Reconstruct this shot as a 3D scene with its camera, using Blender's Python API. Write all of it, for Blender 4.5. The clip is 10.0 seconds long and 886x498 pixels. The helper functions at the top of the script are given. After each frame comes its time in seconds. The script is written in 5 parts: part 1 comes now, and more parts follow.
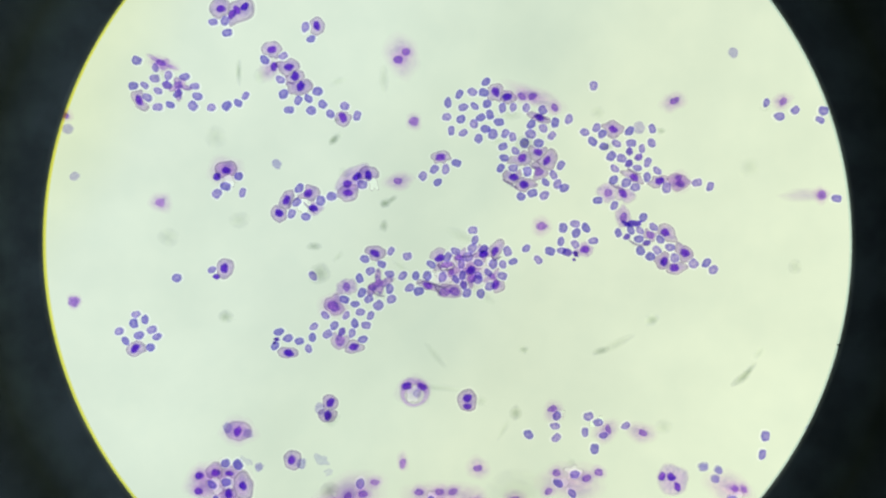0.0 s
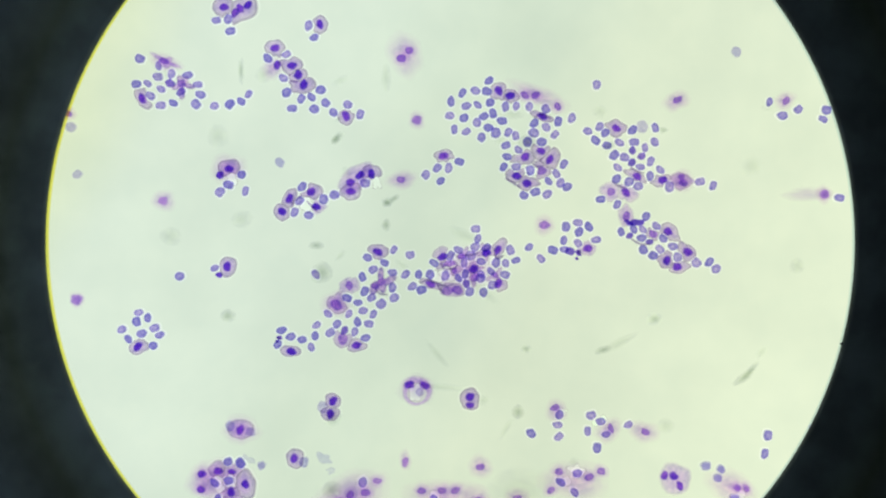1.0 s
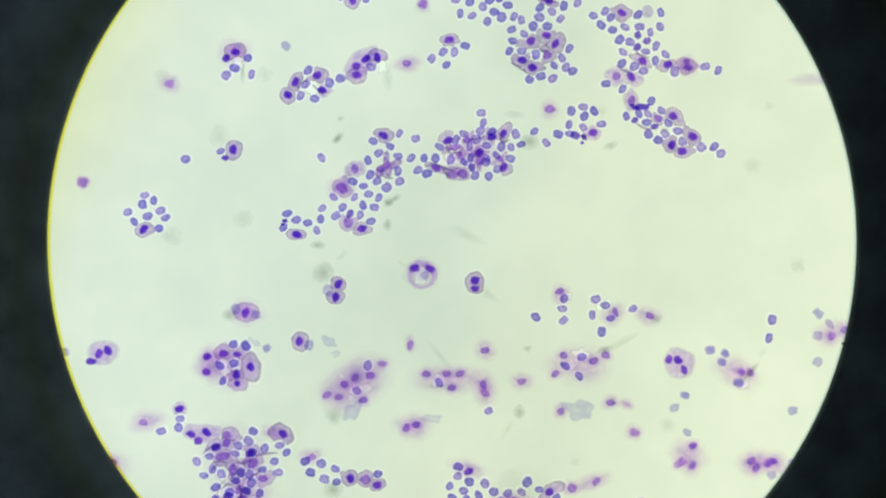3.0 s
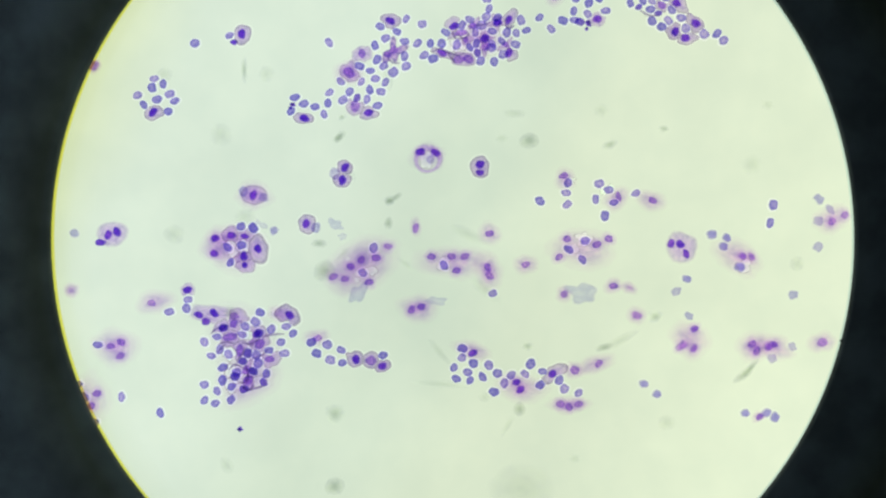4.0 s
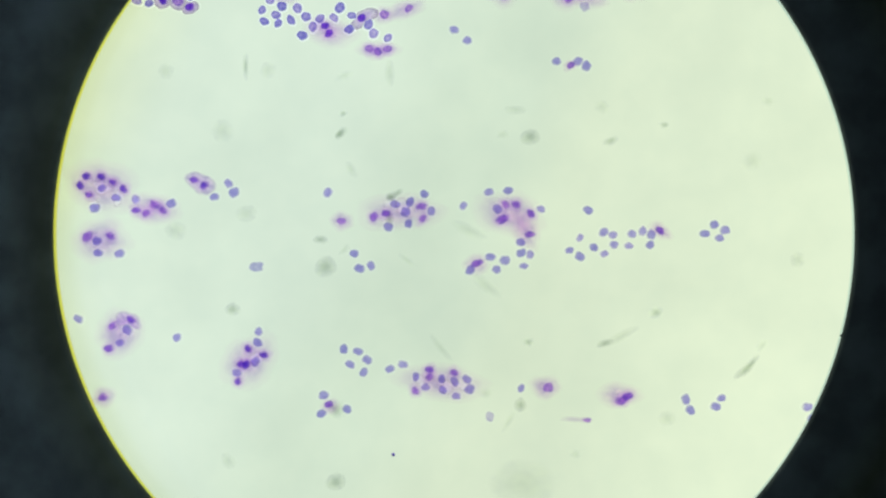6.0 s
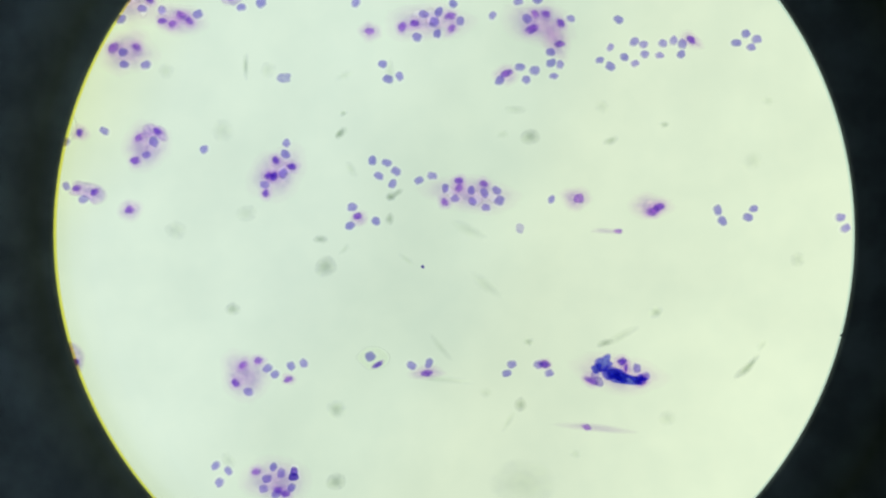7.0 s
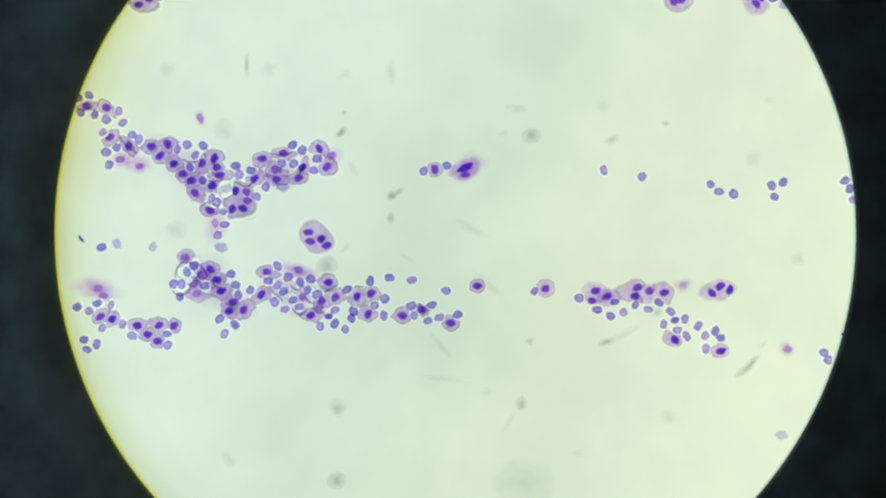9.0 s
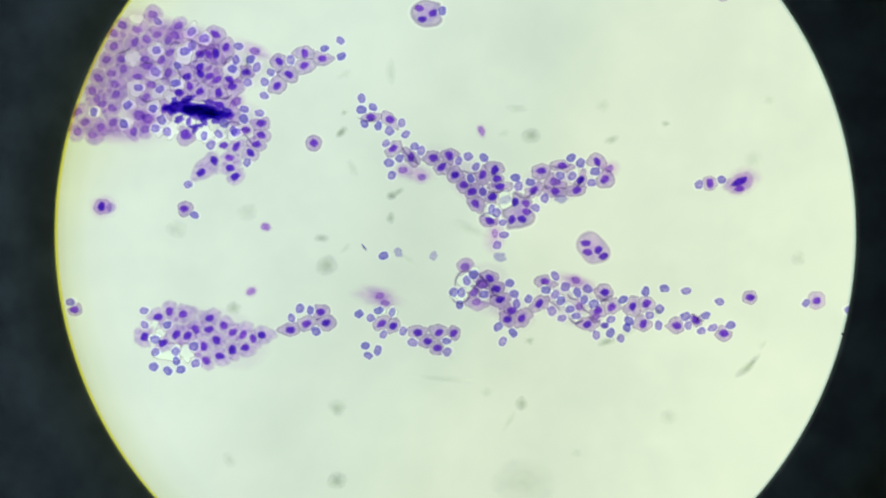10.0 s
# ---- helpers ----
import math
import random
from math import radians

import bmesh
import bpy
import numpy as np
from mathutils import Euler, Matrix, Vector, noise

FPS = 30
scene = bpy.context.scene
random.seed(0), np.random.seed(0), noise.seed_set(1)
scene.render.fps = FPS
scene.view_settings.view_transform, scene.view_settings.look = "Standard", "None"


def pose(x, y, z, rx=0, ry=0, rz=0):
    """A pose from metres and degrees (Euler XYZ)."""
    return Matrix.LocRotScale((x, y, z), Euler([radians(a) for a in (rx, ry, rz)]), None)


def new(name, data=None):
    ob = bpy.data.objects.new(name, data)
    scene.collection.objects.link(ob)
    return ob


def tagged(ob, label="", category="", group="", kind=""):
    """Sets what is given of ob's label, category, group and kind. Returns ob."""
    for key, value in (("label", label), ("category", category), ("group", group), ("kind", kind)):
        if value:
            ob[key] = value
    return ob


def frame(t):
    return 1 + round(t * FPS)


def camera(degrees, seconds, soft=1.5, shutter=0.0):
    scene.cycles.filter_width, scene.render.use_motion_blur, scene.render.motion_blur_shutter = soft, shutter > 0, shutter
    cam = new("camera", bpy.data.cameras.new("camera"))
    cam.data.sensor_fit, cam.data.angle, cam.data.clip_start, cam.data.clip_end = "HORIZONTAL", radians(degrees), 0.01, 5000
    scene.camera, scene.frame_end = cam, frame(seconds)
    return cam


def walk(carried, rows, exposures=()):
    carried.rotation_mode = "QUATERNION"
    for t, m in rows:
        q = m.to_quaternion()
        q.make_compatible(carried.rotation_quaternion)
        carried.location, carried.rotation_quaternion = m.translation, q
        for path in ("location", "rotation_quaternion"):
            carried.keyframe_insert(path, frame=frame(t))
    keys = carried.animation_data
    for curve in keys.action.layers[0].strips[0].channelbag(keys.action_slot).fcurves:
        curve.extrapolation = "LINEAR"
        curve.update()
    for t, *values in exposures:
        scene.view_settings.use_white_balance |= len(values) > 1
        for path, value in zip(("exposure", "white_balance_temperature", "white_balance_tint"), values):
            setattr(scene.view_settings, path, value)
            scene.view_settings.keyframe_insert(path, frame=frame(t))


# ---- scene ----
# A stained cell smear under a microscope, at the size in which the eyepiece shows it:
# about 500 times enlarged, so a red blood cell of 8 microns is 4 mm wide.
# The camera looks down the black eyepiece tube through the round field stop;
# the slide is pushed about on the stage, over the bright lamp glass.
UNIT = 0.0002          # one step of the layout grid, metres
EYE = 0.2716           # height of the camera over the slide
FOCAL = EYE / UNIT
cam = camera(60.0, 10.0, soft=2.35)

# seconds, sideways and upward drift of the picture (grid steps), size of the picture
DRIFT = [
    (0.0, 0, 0, 1.0), (0.5, 3, 0, 1.0), (1.0, 5, -2, 1.0), (1.5, 5, -1.5, 1.0), (2.0, 7, 0, 1.0), (2.5, 7.5, -1, 1.0),
    (3.1, 8, -3, 1.0), (4.4, 10, -8, 0.991), (5.0, 10.5, -10, 0.991), (6.4, 12, -16, 0.991), (7.5, 12, -15.5, 0.991),
    (8.0, 12.5, -16, 0.991), (9.0, 14, -18, 0.991), (10.0, 14, -18, 0.991)]
STOP_Z = 0.020


def eye_at(t):
    """The camera's place at t seconds."""
    rows = [r for r in DRIFT if r[0] <= t][-1], [r for r in DRIFT if r[0] >= t][0]
    a, b = rows
    f = 0 if b[0] == a[0] else (t - a[0]) / (b[0] - a[0])
    dx, dy, s = (a[i] + f * (b[i] - a[i]) for i in (1, 2, 3))
    z = EYE / s
    k = (z - STOP_Z) / FOCAL
    return -dx * k, dy * k, z


# the camera's white balance wanders a little
TINTS = [(0.0, 0.0, 6600, 10), (5.0, 0.0, 6580, 9.5), (6.4, 0.0, 6500, 7), (8.5, 0.0, 6470, 8.5), (9.5, 0.0, 6470, 9), (10.0, 0.0, 6470, 9)]
walk(cam, [(r[0], pose(*eye_at(r[0]))) for r in DRIFT], TINTS)

# ---- light ----
world = bpy.data.worlds.new("world")
scene.world = world
world.use_nodes = True
# a dim room; the rise towards +x is added and stands in for lens flare
sky = world.node_tree.nodes
toward = sky.new("ShaderNodeSeparateXYZ")
world.node_tree.links.new(sky.new("ShaderNodeTexCoord").outputs["Generated"], toward.inputs[0])
shade = sky.new("ShaderNodeMapRange")
for socket, value in zip(shade.inputs[1:5], (-0.5, 0.5, 0.08, 2.2)):
    socket.default_value = value
world.node_tree.links.new(toward.outputs[0], shade.inputs[0])
world.node_tree.links.new(shade.outputs[0], sky["Background"].inputs[1])
sky["Background"].inputs[0].default_value = (0.55, 0.72, 0.85, 1)
scene.view_settings.exposure = 0.0
scene.cycles.transparent_max_bounces = 24    # many stained layers lie one over another


# ---- materials ----
class Net:
    """A small helper to wire node materials."""

    def __init__(self, name):
        self.mat = bpy.data.materials.new(name)
        self.mat.use_nodes = True
        self.tree = self.mat.node_tree
        self.tree.nodes.clear()
        self.out = self.node("ShaderNodeOutputMaterial")

    def node(self, kind, **values):
        n = self.tree.nodes.new(kind)
        for key, value in values.items():
            if key in n.inputs:
                n.inputs[key].default_value = value
        return n

    def link(self, a, b):
        self.tree.links.new(a, b)

    def math(self, op, a, b=0.0):
        n = self.tree.nodes.new("ShaderNodeMath")
        n.operation = op
        for i, v in enumerate((a, b)):
            if isinstance(v, (int, float)):
                n.inputs[i].default_value = v
            else:
                self.link(v, n.inputs[i])
        return n.outputs[0]

    def ramp(self, fac, stops, smooth=True):
        n = self.tree.nodes.new("ShaderNodeValToRGB")
        n.color_ramp.interpolation = "EASE" if smooth else "LINEAR"
        els = n.color_ramp.elements
        while len(els) < len(stops):
            els.new(0.5)
        for e, (p, c) in zip(els, stops):
            e.position, e.color = p, (*c, 1)
        self.link(fac, n.inputs[0])
        return n.outputs[0]

    def mix(self, fac, a, b, blend="MIX"):
        n = self.tree.nodes.new("ShaderNodeMix")
        n.data_type, n.blend_type = "RGBA", blend
        for sock, v in ((n.inputs[0], fac), (n.inputs[6], a), (n.inputs[7], b)):
            if isinstance(v, (int, float)):
                sock.default_value = v
            elif isinstance(v, tuple):
                sock.default_value = (*v, 1)
            else:
                self.link(v, sock)
        return n.outputs[2]

    def attr(self, name, vector=False):
        n = self.tree.nodes.new("ShaderNodeAttribute")
        n.attribute_name = name
        return n.outputs["Vector"] if vector else n.outputs["Fac"]

    def noise(self, vec, scale, detail=2.0, seed=None, rough=0.5):
        n = self.tree.nodes.new("ShaderNodeTexNoise")
        n.noise_dimensions = "4D"
        n.inputs["Scale"].default_value, n.inputs["Detail"].default_value = scale, detail
        n.inputs["Roughness"].default_value = rough
        self.link(vec, n.inputs["Vector"])
        if seed is not None:
            self.link(seed, n.inputs["W"])
        return n.outputs["Fac"]

    def flat(self, vec):
        n = self.tree.nodes.new("ShaderNodeVectorMath")
        n.operation = "MULTIPLY"
        n.inputs[1].default_value = (1, 1, 0)
        self.link(vec, n.inputs[0])
        return n.outputs[0]

    def chance(self):
        """A random number for each piece, whether an object of its own or joined."""
        a = self.tree.nodes.new("ShaderNodeObjectInfo").outputs["Random"]
        b = self.tree.nodes.new("ShaderNodeNewGeometry").outputs["Random Per Island"]
        return self.math("FRACT", self.math("ADD", self.math("MULTIPLY", a, 7.31), self.math("MULTIPLY", b, 5.17)))


def stain(name, stops, tones, speckle=0.0, grain=3.0, blotch=0.0, veil=False):
    """Stained, see-through tissue: the light that it lets through runs from its middle (0) to its rim
    (1.25 radii at the end of the ramp), values over 1 painting bright refraction seams;
    tones: two tints between which the pieces vary; veil: they fade to the rim."""
    net = Net(name)
    rho, unit, dice = net.attr("rho"), net.attr("unit", True), net.chance()
    w = net.math("MULTIPLY", dice, 40.0)
    wob = net.math("MULTIPLY", net.math("SUBTRACT", net.noise(unit, 2.2, 2.0, w), 0.5), blotch)
    col = net.ramp(net.math("MULTIPLY", net.math("ADD", rho, wob), 0.8), stops)
    tint = net.mix(dice, tones[0], tones[1])
    inside = net.ramp(net.math("MULTIPLY", rho, 0.8), [(0.0, (1, 1, 1)), (0.1 if veil else 0.66, (1, 1, 1)), (0.7 if veil else 0.8, (0, 0, 0))])
    col = net.mix(inside, col, net.mix(1.0, col, tint, "MULTIPLY"))
    if speckle:
        n = net.noise(unit, grain, 3.0, w, 0.6)
        dark = net.ramp(n, [(0.40, (1 - speckle, 1 - speckle, 1 - speckle * 0.45)), (0.50, (1 - speckle * 0.35, 1 - speckle * 0.35, 1 - speckle * 0.15)), (0.60, (1 + speckle * 0.2, 1 + speckle * 0.2, 1 + speckle * 0.05))])
        col = net.mix(inside, col, net.mix(1.0, col, dark, "MULTIPLY"))
    clear = net.node("ShaderNodeBsdfTransparent")
    net.link(col, clear.inputs[0])
    net.link(clear.outputs[0], net.out.inputs[0])
    return net.mat


WHITE = (1.0, 1.0, 1.0)
RED_STAIN = stain(
    "red_cell_stain",
    [(0.0, (0.57, 0.475, 0.96)), (0.34, (0.51, 0.425, 0.95)), (0.54, (0.37, 0.31, 0.87)), (0.63, (0.46, 0.40, 0.90)), (0.72, (0.88, 0.86, 1.02)), (0.81, (1.20, 1.16, 1.26)), (0.99, WHITE)],
    ((0.72, 0.72, 0.92), (1.24, 1.16, 1.05)), 0.36, 1.9, 0.18)
DARK_STAIN = stain(
    "dark_cell_stain",
    [(0.0, (0.27, 0.18, 0.78)), (0.42, (0.24, 0.16, 0.77)), (0.58, (0.25, 0.18, 0.75)), (0.68, (0.55, 0.5, 0.88)), (0.80, (1.14, 1.12, 1.18)), (0.99, WHITE)],
    ((0.7, 0.7, 0.9), (1.5, 1.4, 1.1)), 0.45, 2.4, 0.12)
PALE_STAIN = stain(
    "pale_cell_stain",
    [(0.0, (0.70, 0.66, 0.93)), (0.5, (0.67, 0.63, 0.92)), (0.66, (0.66, 0.62, 0.90)), (0.80, (0.92, 0.91, 0.98)), (0.88, (1.04, 1.03, 1.05)), (0.99, WHITE)],
    ((0.88, 0.88, 0.96), (1.1, 1.06, 1.02)), 0.16, 2.0, 0.18)
# out-of-focus cells: the same stains with the blur painted in, dull borders and no bright seam
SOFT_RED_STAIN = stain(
    "defocused_red_cell_stain",
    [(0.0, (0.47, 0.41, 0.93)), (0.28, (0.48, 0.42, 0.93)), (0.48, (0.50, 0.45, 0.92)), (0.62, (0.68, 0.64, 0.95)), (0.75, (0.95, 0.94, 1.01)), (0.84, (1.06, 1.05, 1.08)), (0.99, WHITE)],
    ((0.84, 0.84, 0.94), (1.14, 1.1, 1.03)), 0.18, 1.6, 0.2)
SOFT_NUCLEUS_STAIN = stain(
    "defocused_nucleus_stain",
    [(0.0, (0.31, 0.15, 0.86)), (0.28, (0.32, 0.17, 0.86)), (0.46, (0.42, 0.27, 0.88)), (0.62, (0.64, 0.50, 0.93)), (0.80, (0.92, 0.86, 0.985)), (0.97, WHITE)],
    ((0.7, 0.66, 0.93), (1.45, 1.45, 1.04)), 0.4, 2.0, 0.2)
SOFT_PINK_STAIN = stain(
    "defocused_pink_nucleus_stain",
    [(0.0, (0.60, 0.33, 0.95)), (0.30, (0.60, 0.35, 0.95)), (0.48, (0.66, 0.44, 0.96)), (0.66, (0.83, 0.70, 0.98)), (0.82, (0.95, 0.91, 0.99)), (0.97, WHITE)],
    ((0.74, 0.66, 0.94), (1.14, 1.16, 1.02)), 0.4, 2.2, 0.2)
CYTOPLASM_STAIN = stain(
    "cytoplasm_stain",
    [(0.0, (0.70, 0.47, 0.97)), (0.36, (0.76, 0.58, 0.95)), (0.60, (0.77, 0.64, 0.89)), (0.745, (0.56, 0.475, 0.67)), (0.79, (0.79, 0.73, 0.84)), (0.85, (1.13, 1.11, 1.13)), (0.97, WHITE)],
    ((0.92, 0.88, 0.96), (1.06, 1.07, 1.04)), 0.2, 1.8, 0.08)
MOSAIC_STAIN = stain(
    "mosaic_stain",
    [(0.0, (0.74, 0.50, 0.98)), (0.40, (0.79, 0.61, 0.955)), (0.66, (0.80, 0.66, 0.92)), (0.755, (0.63, 0.53, 0.76)), (0.80, (0.84, 0.76, 0.88)), (0.88, (1.07, 1.05, 1.07)), (0.97, WHITE)],
    ((0.93, 0.88, 0.96), (1.06, 1.07, 1.04)), 0.16, 1.6, 0.06)
SHEET_STAIN = stain(
    "sheet_stain",
    [(0.0, (0.79, 0.57, 1.0)), (0.40, (0.82, 0.64, 0.99)), (0.60, (0.85, 0.71, 0.97)), (0.72, (0.83, 0.74, 0.93)), (0.80, (0.95, 0.91, 0.97)), (0.86, WHITE)],
    ((0.94, 0.91, 0.96), (1.05, 1.04, 1.04)), 0.2, 2.4, 0.2)
HAZE_STAIN = stain(
    "haze_stain",
    [(0.0, (0.84, 0.61, 0.95)), (0.20, (0.86, 0.67, 0.95)), (0.36, (0.895, 0.76, 0.955)), (0.50, (0.935, 0.85, 0.965)), (0.66, (0.98, 0.945, 0.985)), (0.80, WHITE)],
    ((0.93, 0.90, 0.98), (1.05, 1.05, 1.02)), 0.22, 2.4, 0.3, True)
HALO_STAIN = stain(
    "stain_halo",
    [(0.0, (0.90, 0.76, 1.0)), (0.35, (0.91, 0.79, 1.0)), (0.55, (0.95, 0.88, 1.0)), (0.78, WHITE)],
    ((0.95, 0.92, 1.0), (1.04, 1.04, 1.0)), 0.1, 2.0, 0.25, True)
NUCLEUS_STAIN = stain(
    "nucleus_stain",
    [(0.0, (0.32, 0.125, 0.90)), (0.42, (0.29, 0.115, 0.89)), (0.60, (0.29, 0.14, 0.86)), (0.72, (0.58, 0.42, 0.93)), (0.82, (0.93, 0.87, 0.99)), (0.9, WHITE)],
    ((0.62, 0.56, 0.92), (1.55, 1.6, 1.05)), 0.55, 2.3, 0.16)
PINK_STAIN = stain(
    "pink_nucleus_stain",
    [(0.0, (0.80, 0.58, 0.99)), (0.36, (0.76, 0.54, 0.98)), (0.56, (0.62, 0.39, 0.94)), (0.68, (0.76, 0.59, 0.96)), (0.80, (1.0, 0.98, 1.0)), (0.88, (1.05, 1.07, 1.03)), (0.98, WHITE)],
    ((0.80, 0.73, 0.95), (1.14, 1.18, 1.02)), 0.58, 3.2, 0.18)
FADED_STAIN = stain(
    "faded_nucleus_stain",
    [(0.0, (0.72, 0.49, 0.98)), (0.45, (0.70, 0.47, 0.97)), (0.60, (0.76, 0.57, 0.97)), (0.82, WHITE)],
    ((0.88, 0.84, 0.98), (1.1, 1.12, 1.02)), 0.25, 2.2, 0.12)
MAGENTA_STAIN = stain(
    "shrivelled_cell_stain",
    [(0.0, (0.66, 0.42, 0.92)), (0.30, (0.68, 0.44, 0.92)), (0.52, (0.70, 0.50, 0.89)), (0.70, (0.62, 0.48, 0.78)), (0.78, (0.84, 0.76, 0.90)), (0.88, (1.06, 1.04, 1.06)), (0.98, WHITE)],
    ((0.86, 0.80, 0.95), (1.12, 1.12, 1.03)), 0.5, 2.2, 0.3)
# gaps and vacuoles: values over 1 paint in the light that they gather
GAP_STAIN = stain(
    "clear_gap",
    [(0.0, (1.12, 1.12, 1.13)), (0.60, (1.14, 1.14, 1.15)), (0.68, (1.17, 1.17, 1.18)), (0.755, (0.66, 0.60, 0.69)), (0.82, WHITE), (0.9, WHITE)],
    ((0.97, 0.97, 0.97), (1.03, 1.03, 1.03)), 0.0, 2.0, 0.12)
VACUOLE_STAIN = stain(
    "vacuole",
    [(0.0, (1.10, 1.18, 1.08)), (0.56, (1.11, 1.20, 1.09)), (0.66, (1.18, 1.27, 1.15)), (0.755, (0.64, 0.57, 0.66)), (0.83, WHITE)],
    ((1, 1, 1), (1, 1, 1)), 0.0, 2.0, 0.05)
FOLD_STAIN = stain(
    "membrane_fold_stain",
    [(0.0, (0.52, 0.45, 0.64)), (0.3, (0.57, 0.50, 0.68)), (0.55, (0.80, 0.76, 0.86)), (0.72, (1.04, 1.02, 1.05)), (0.86, WHITE)],
    ((0.9, 0.9, 0.95), (1.1, 1.1, 1.05)), 0.3, 3.0, 0.2)
# clear gaps out of focus, the blur put into the colour ramp
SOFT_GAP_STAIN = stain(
    "defocused_clear_gap",
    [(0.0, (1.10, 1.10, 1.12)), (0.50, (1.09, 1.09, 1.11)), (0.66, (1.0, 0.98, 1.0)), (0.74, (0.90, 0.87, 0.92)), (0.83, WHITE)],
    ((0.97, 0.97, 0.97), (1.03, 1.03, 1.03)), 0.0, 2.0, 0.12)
CLUMP_STAIN = stain(
    "clump_stain",
    [(0.0, (0.10, 0.05, 0.44)), (0.50, (0.10, 0.045, 0.50)), (0.66, (0.17, 0.07, 0.72)), (0.78, (0.5, 0.4, 0.92)), (0.86, WHITE)],
    ((0.8, 0.9, 0.8), (1.4, 1.2, 1.1)), 0.4, 3.5, 0.16)
BLUE_STAIN = stain(
    "blue_clump_stain",
    [(0.0, (0.20, 0.27, 0.88)), (0.55, (0.19, 0.23, 0.88)), (0.70, (0.28, 0.28, 0.90)), (0.78, (0.62, 0.58, 0.96)), (0.86, WHITE)],
    ((0.8, 0.9, 0.95), (1.35, 1.25, 1.05)), 0.4, 3.0, 0.18)
STREAK_STAIN = stain(
    "streak_stain",
    [(0.0, (0.83, 0.74, 0.93)), (0.3, (0.87, 0.79, 0.94)), (0.6, (0.945, 0.91, 0.97)), (0.8, WHITE)],
    ((0.97, 0.97, 0.97), (1.03, 1.03, 1.03)), 0.08, 2.0, 0.2, True)
GHOST_STAIN = stain(
    "ghost_stain",
    [(0.0, (0.86, 0.85, 0.97)), (0.5, (0.83, 0.82, 0.96)), (0.70, (0.80, 0.785, 0.93)), (0.79, (0.93, 0.92, 0.98)), (0.86, WHITE)],
    ((0.94, 0.94, 0.99), (1.05, 1.04, 1.01)), 0.1, 1.6, 0.12)
HEAP_STAIN = stain(
    "heap_stain",
    [(0.0, (0.22, 0.13, 0.78)), (0.50, (0.21, 0.12, 0.78)), (0.66, (0.26, 0.14, 0.82)), (0.77, (0.5, 0.38, 0.93)), (0.84, WHITE)],
    ((0.85, 0.85, 0.95), (1.3, 1.2, 1.05)), 0.45, 3.0, 0.12)
BUBBLE_STAIN = stain(
    "bubble_film",
    [(0.0, (0.96, 0.985, 0.92)), (0.70, (0.965, 0.985, 0.92)), (0.755, (1.08, 1.08, 1.08)), (0.79, (0.82, 0.84, 0.80)), (0.84, WHITE)],
    ((1, 1, 1), (1, 1, 1)))
DUST_STAIN = stain(
    "dust_grey",
    [(0.0, (0.66, 0.70, 0.65)), (0.2, (0.74, 0.78, 0.73)), (0.42, (0.87, 0.89, 0.86)), (0.6, (0.955, 0.965, 0.95)), (0.8, WHITE)],
    ((0.92, 0.92, 0.92), (1.05, 1.05, 1.05)), 0.08, 1.2, 0.16)
FAINT_STAIN = stain(
    "dust_faint",
    [(0.0, (0.87, 0.895, 0.86)), (0.25, (0.91, 0.925, 0.90)), (0.5, (0.96, 0.968, 0.955)), (0.8, WHITE)],
    ((0.98, 0.98, 0.98), (1.03, 1.03, 1.03)), 0.04, 1.2, 0.16)


def glass():
    net = Net("slide_glass")
    clear = net.node("ShaderNodeBsdfTransparent", Color=(0.985, 0.99, 0.985, 1))
    gloss = net.node("ShaderNodeBsdfGlossy", Roughness=0.03)
    fres = net.node("ShaderNodeFresnel", IOR=1.45)
    mix = net.node("ShaderNodeMixShader")
    net.link(fres.outputs[0], mix.inputs[0])
    net.link(clear.outputs[0], mix.inputs[1])
    net.link(gloss.outputs[0], mix.inputs[2])
    net.link(mix.outputs[0], net.out.inputs[0])
    return net.mat


def coated_glass():
    """The broad faces of the slide, under oil: no glare."""
    net = Net("oiled_glass")
    clear = net.node("ShaderNodeBsdfTransparent", Color=(0.985, 0.99, 0.985, 1))
    net.link(clear.outputs[0], net.out.inputs[0])
    return net.mat


def lamp_glass():
    """The opal glass of the lamp, a little uneven and warmer towards one side."""
    net = Net("lamp_glow")
    place = net.node("ShaderNodeTexCoord").outputs["Object"]
    xyz = net.node("ShaderNodeSeparateXYZ")
    net.link(place, xyz.inputs[0])
    drift = net.math("MULTIPLY", net.math("SUBTRACT", net.noise(place, 6.0, 3.0), 0.5), 0.16)
    slant = net.math("SUBTRACT", net.math("MULTIPLY", xyz.outputs[0], 2.3), net.math("MULTIPLY", xyz.outputs[1], 1.2))
    side = net.math("ADD", net.math("ADD", slant, 0.49), drift)
    col = net.ramp(side, [(0.05, LAMP_LEFT), (0.16, LAMP_INNER), (0.30, LAMP_INNER), (0.48, LAMP_MIDDLE), (0.62, LAMP_WARM), (0.87, LAMP_RIGHT)])
    for scale, low, high in ((9.0, 0.955, 1.035), (38.0, 0.974, 1.020), (110.0, 0.988, 1.010)):
        soft = net.noise(place, scale, 4.0)
        col = net.mix(1.0, col, net.ramp(soft, [(0.3, (low, low + 0.004, low + 0.006)), (0.7, (high, high - 0.003, high - 0.006))]), "MULTIPLY")
    glow = net.node("ShaderNodeEmission", Strength=1.0)
    net.link(col, glow.inputs[0])
    net.link(glow.outputs[0], net.out.inputs[0])
    return net.mat


LAMP_LEFT, LAMP_INNER, LAMP_MIDDLE = (0.735, 0.84, 0.59), (0.717, 0.843, 0.718), (0.668, 0.788, 0.643)
LAMP_WARM, LAMP_RIGHT = (0.72, 0.82, 0.635), (0.825, 0.925, 0.695)


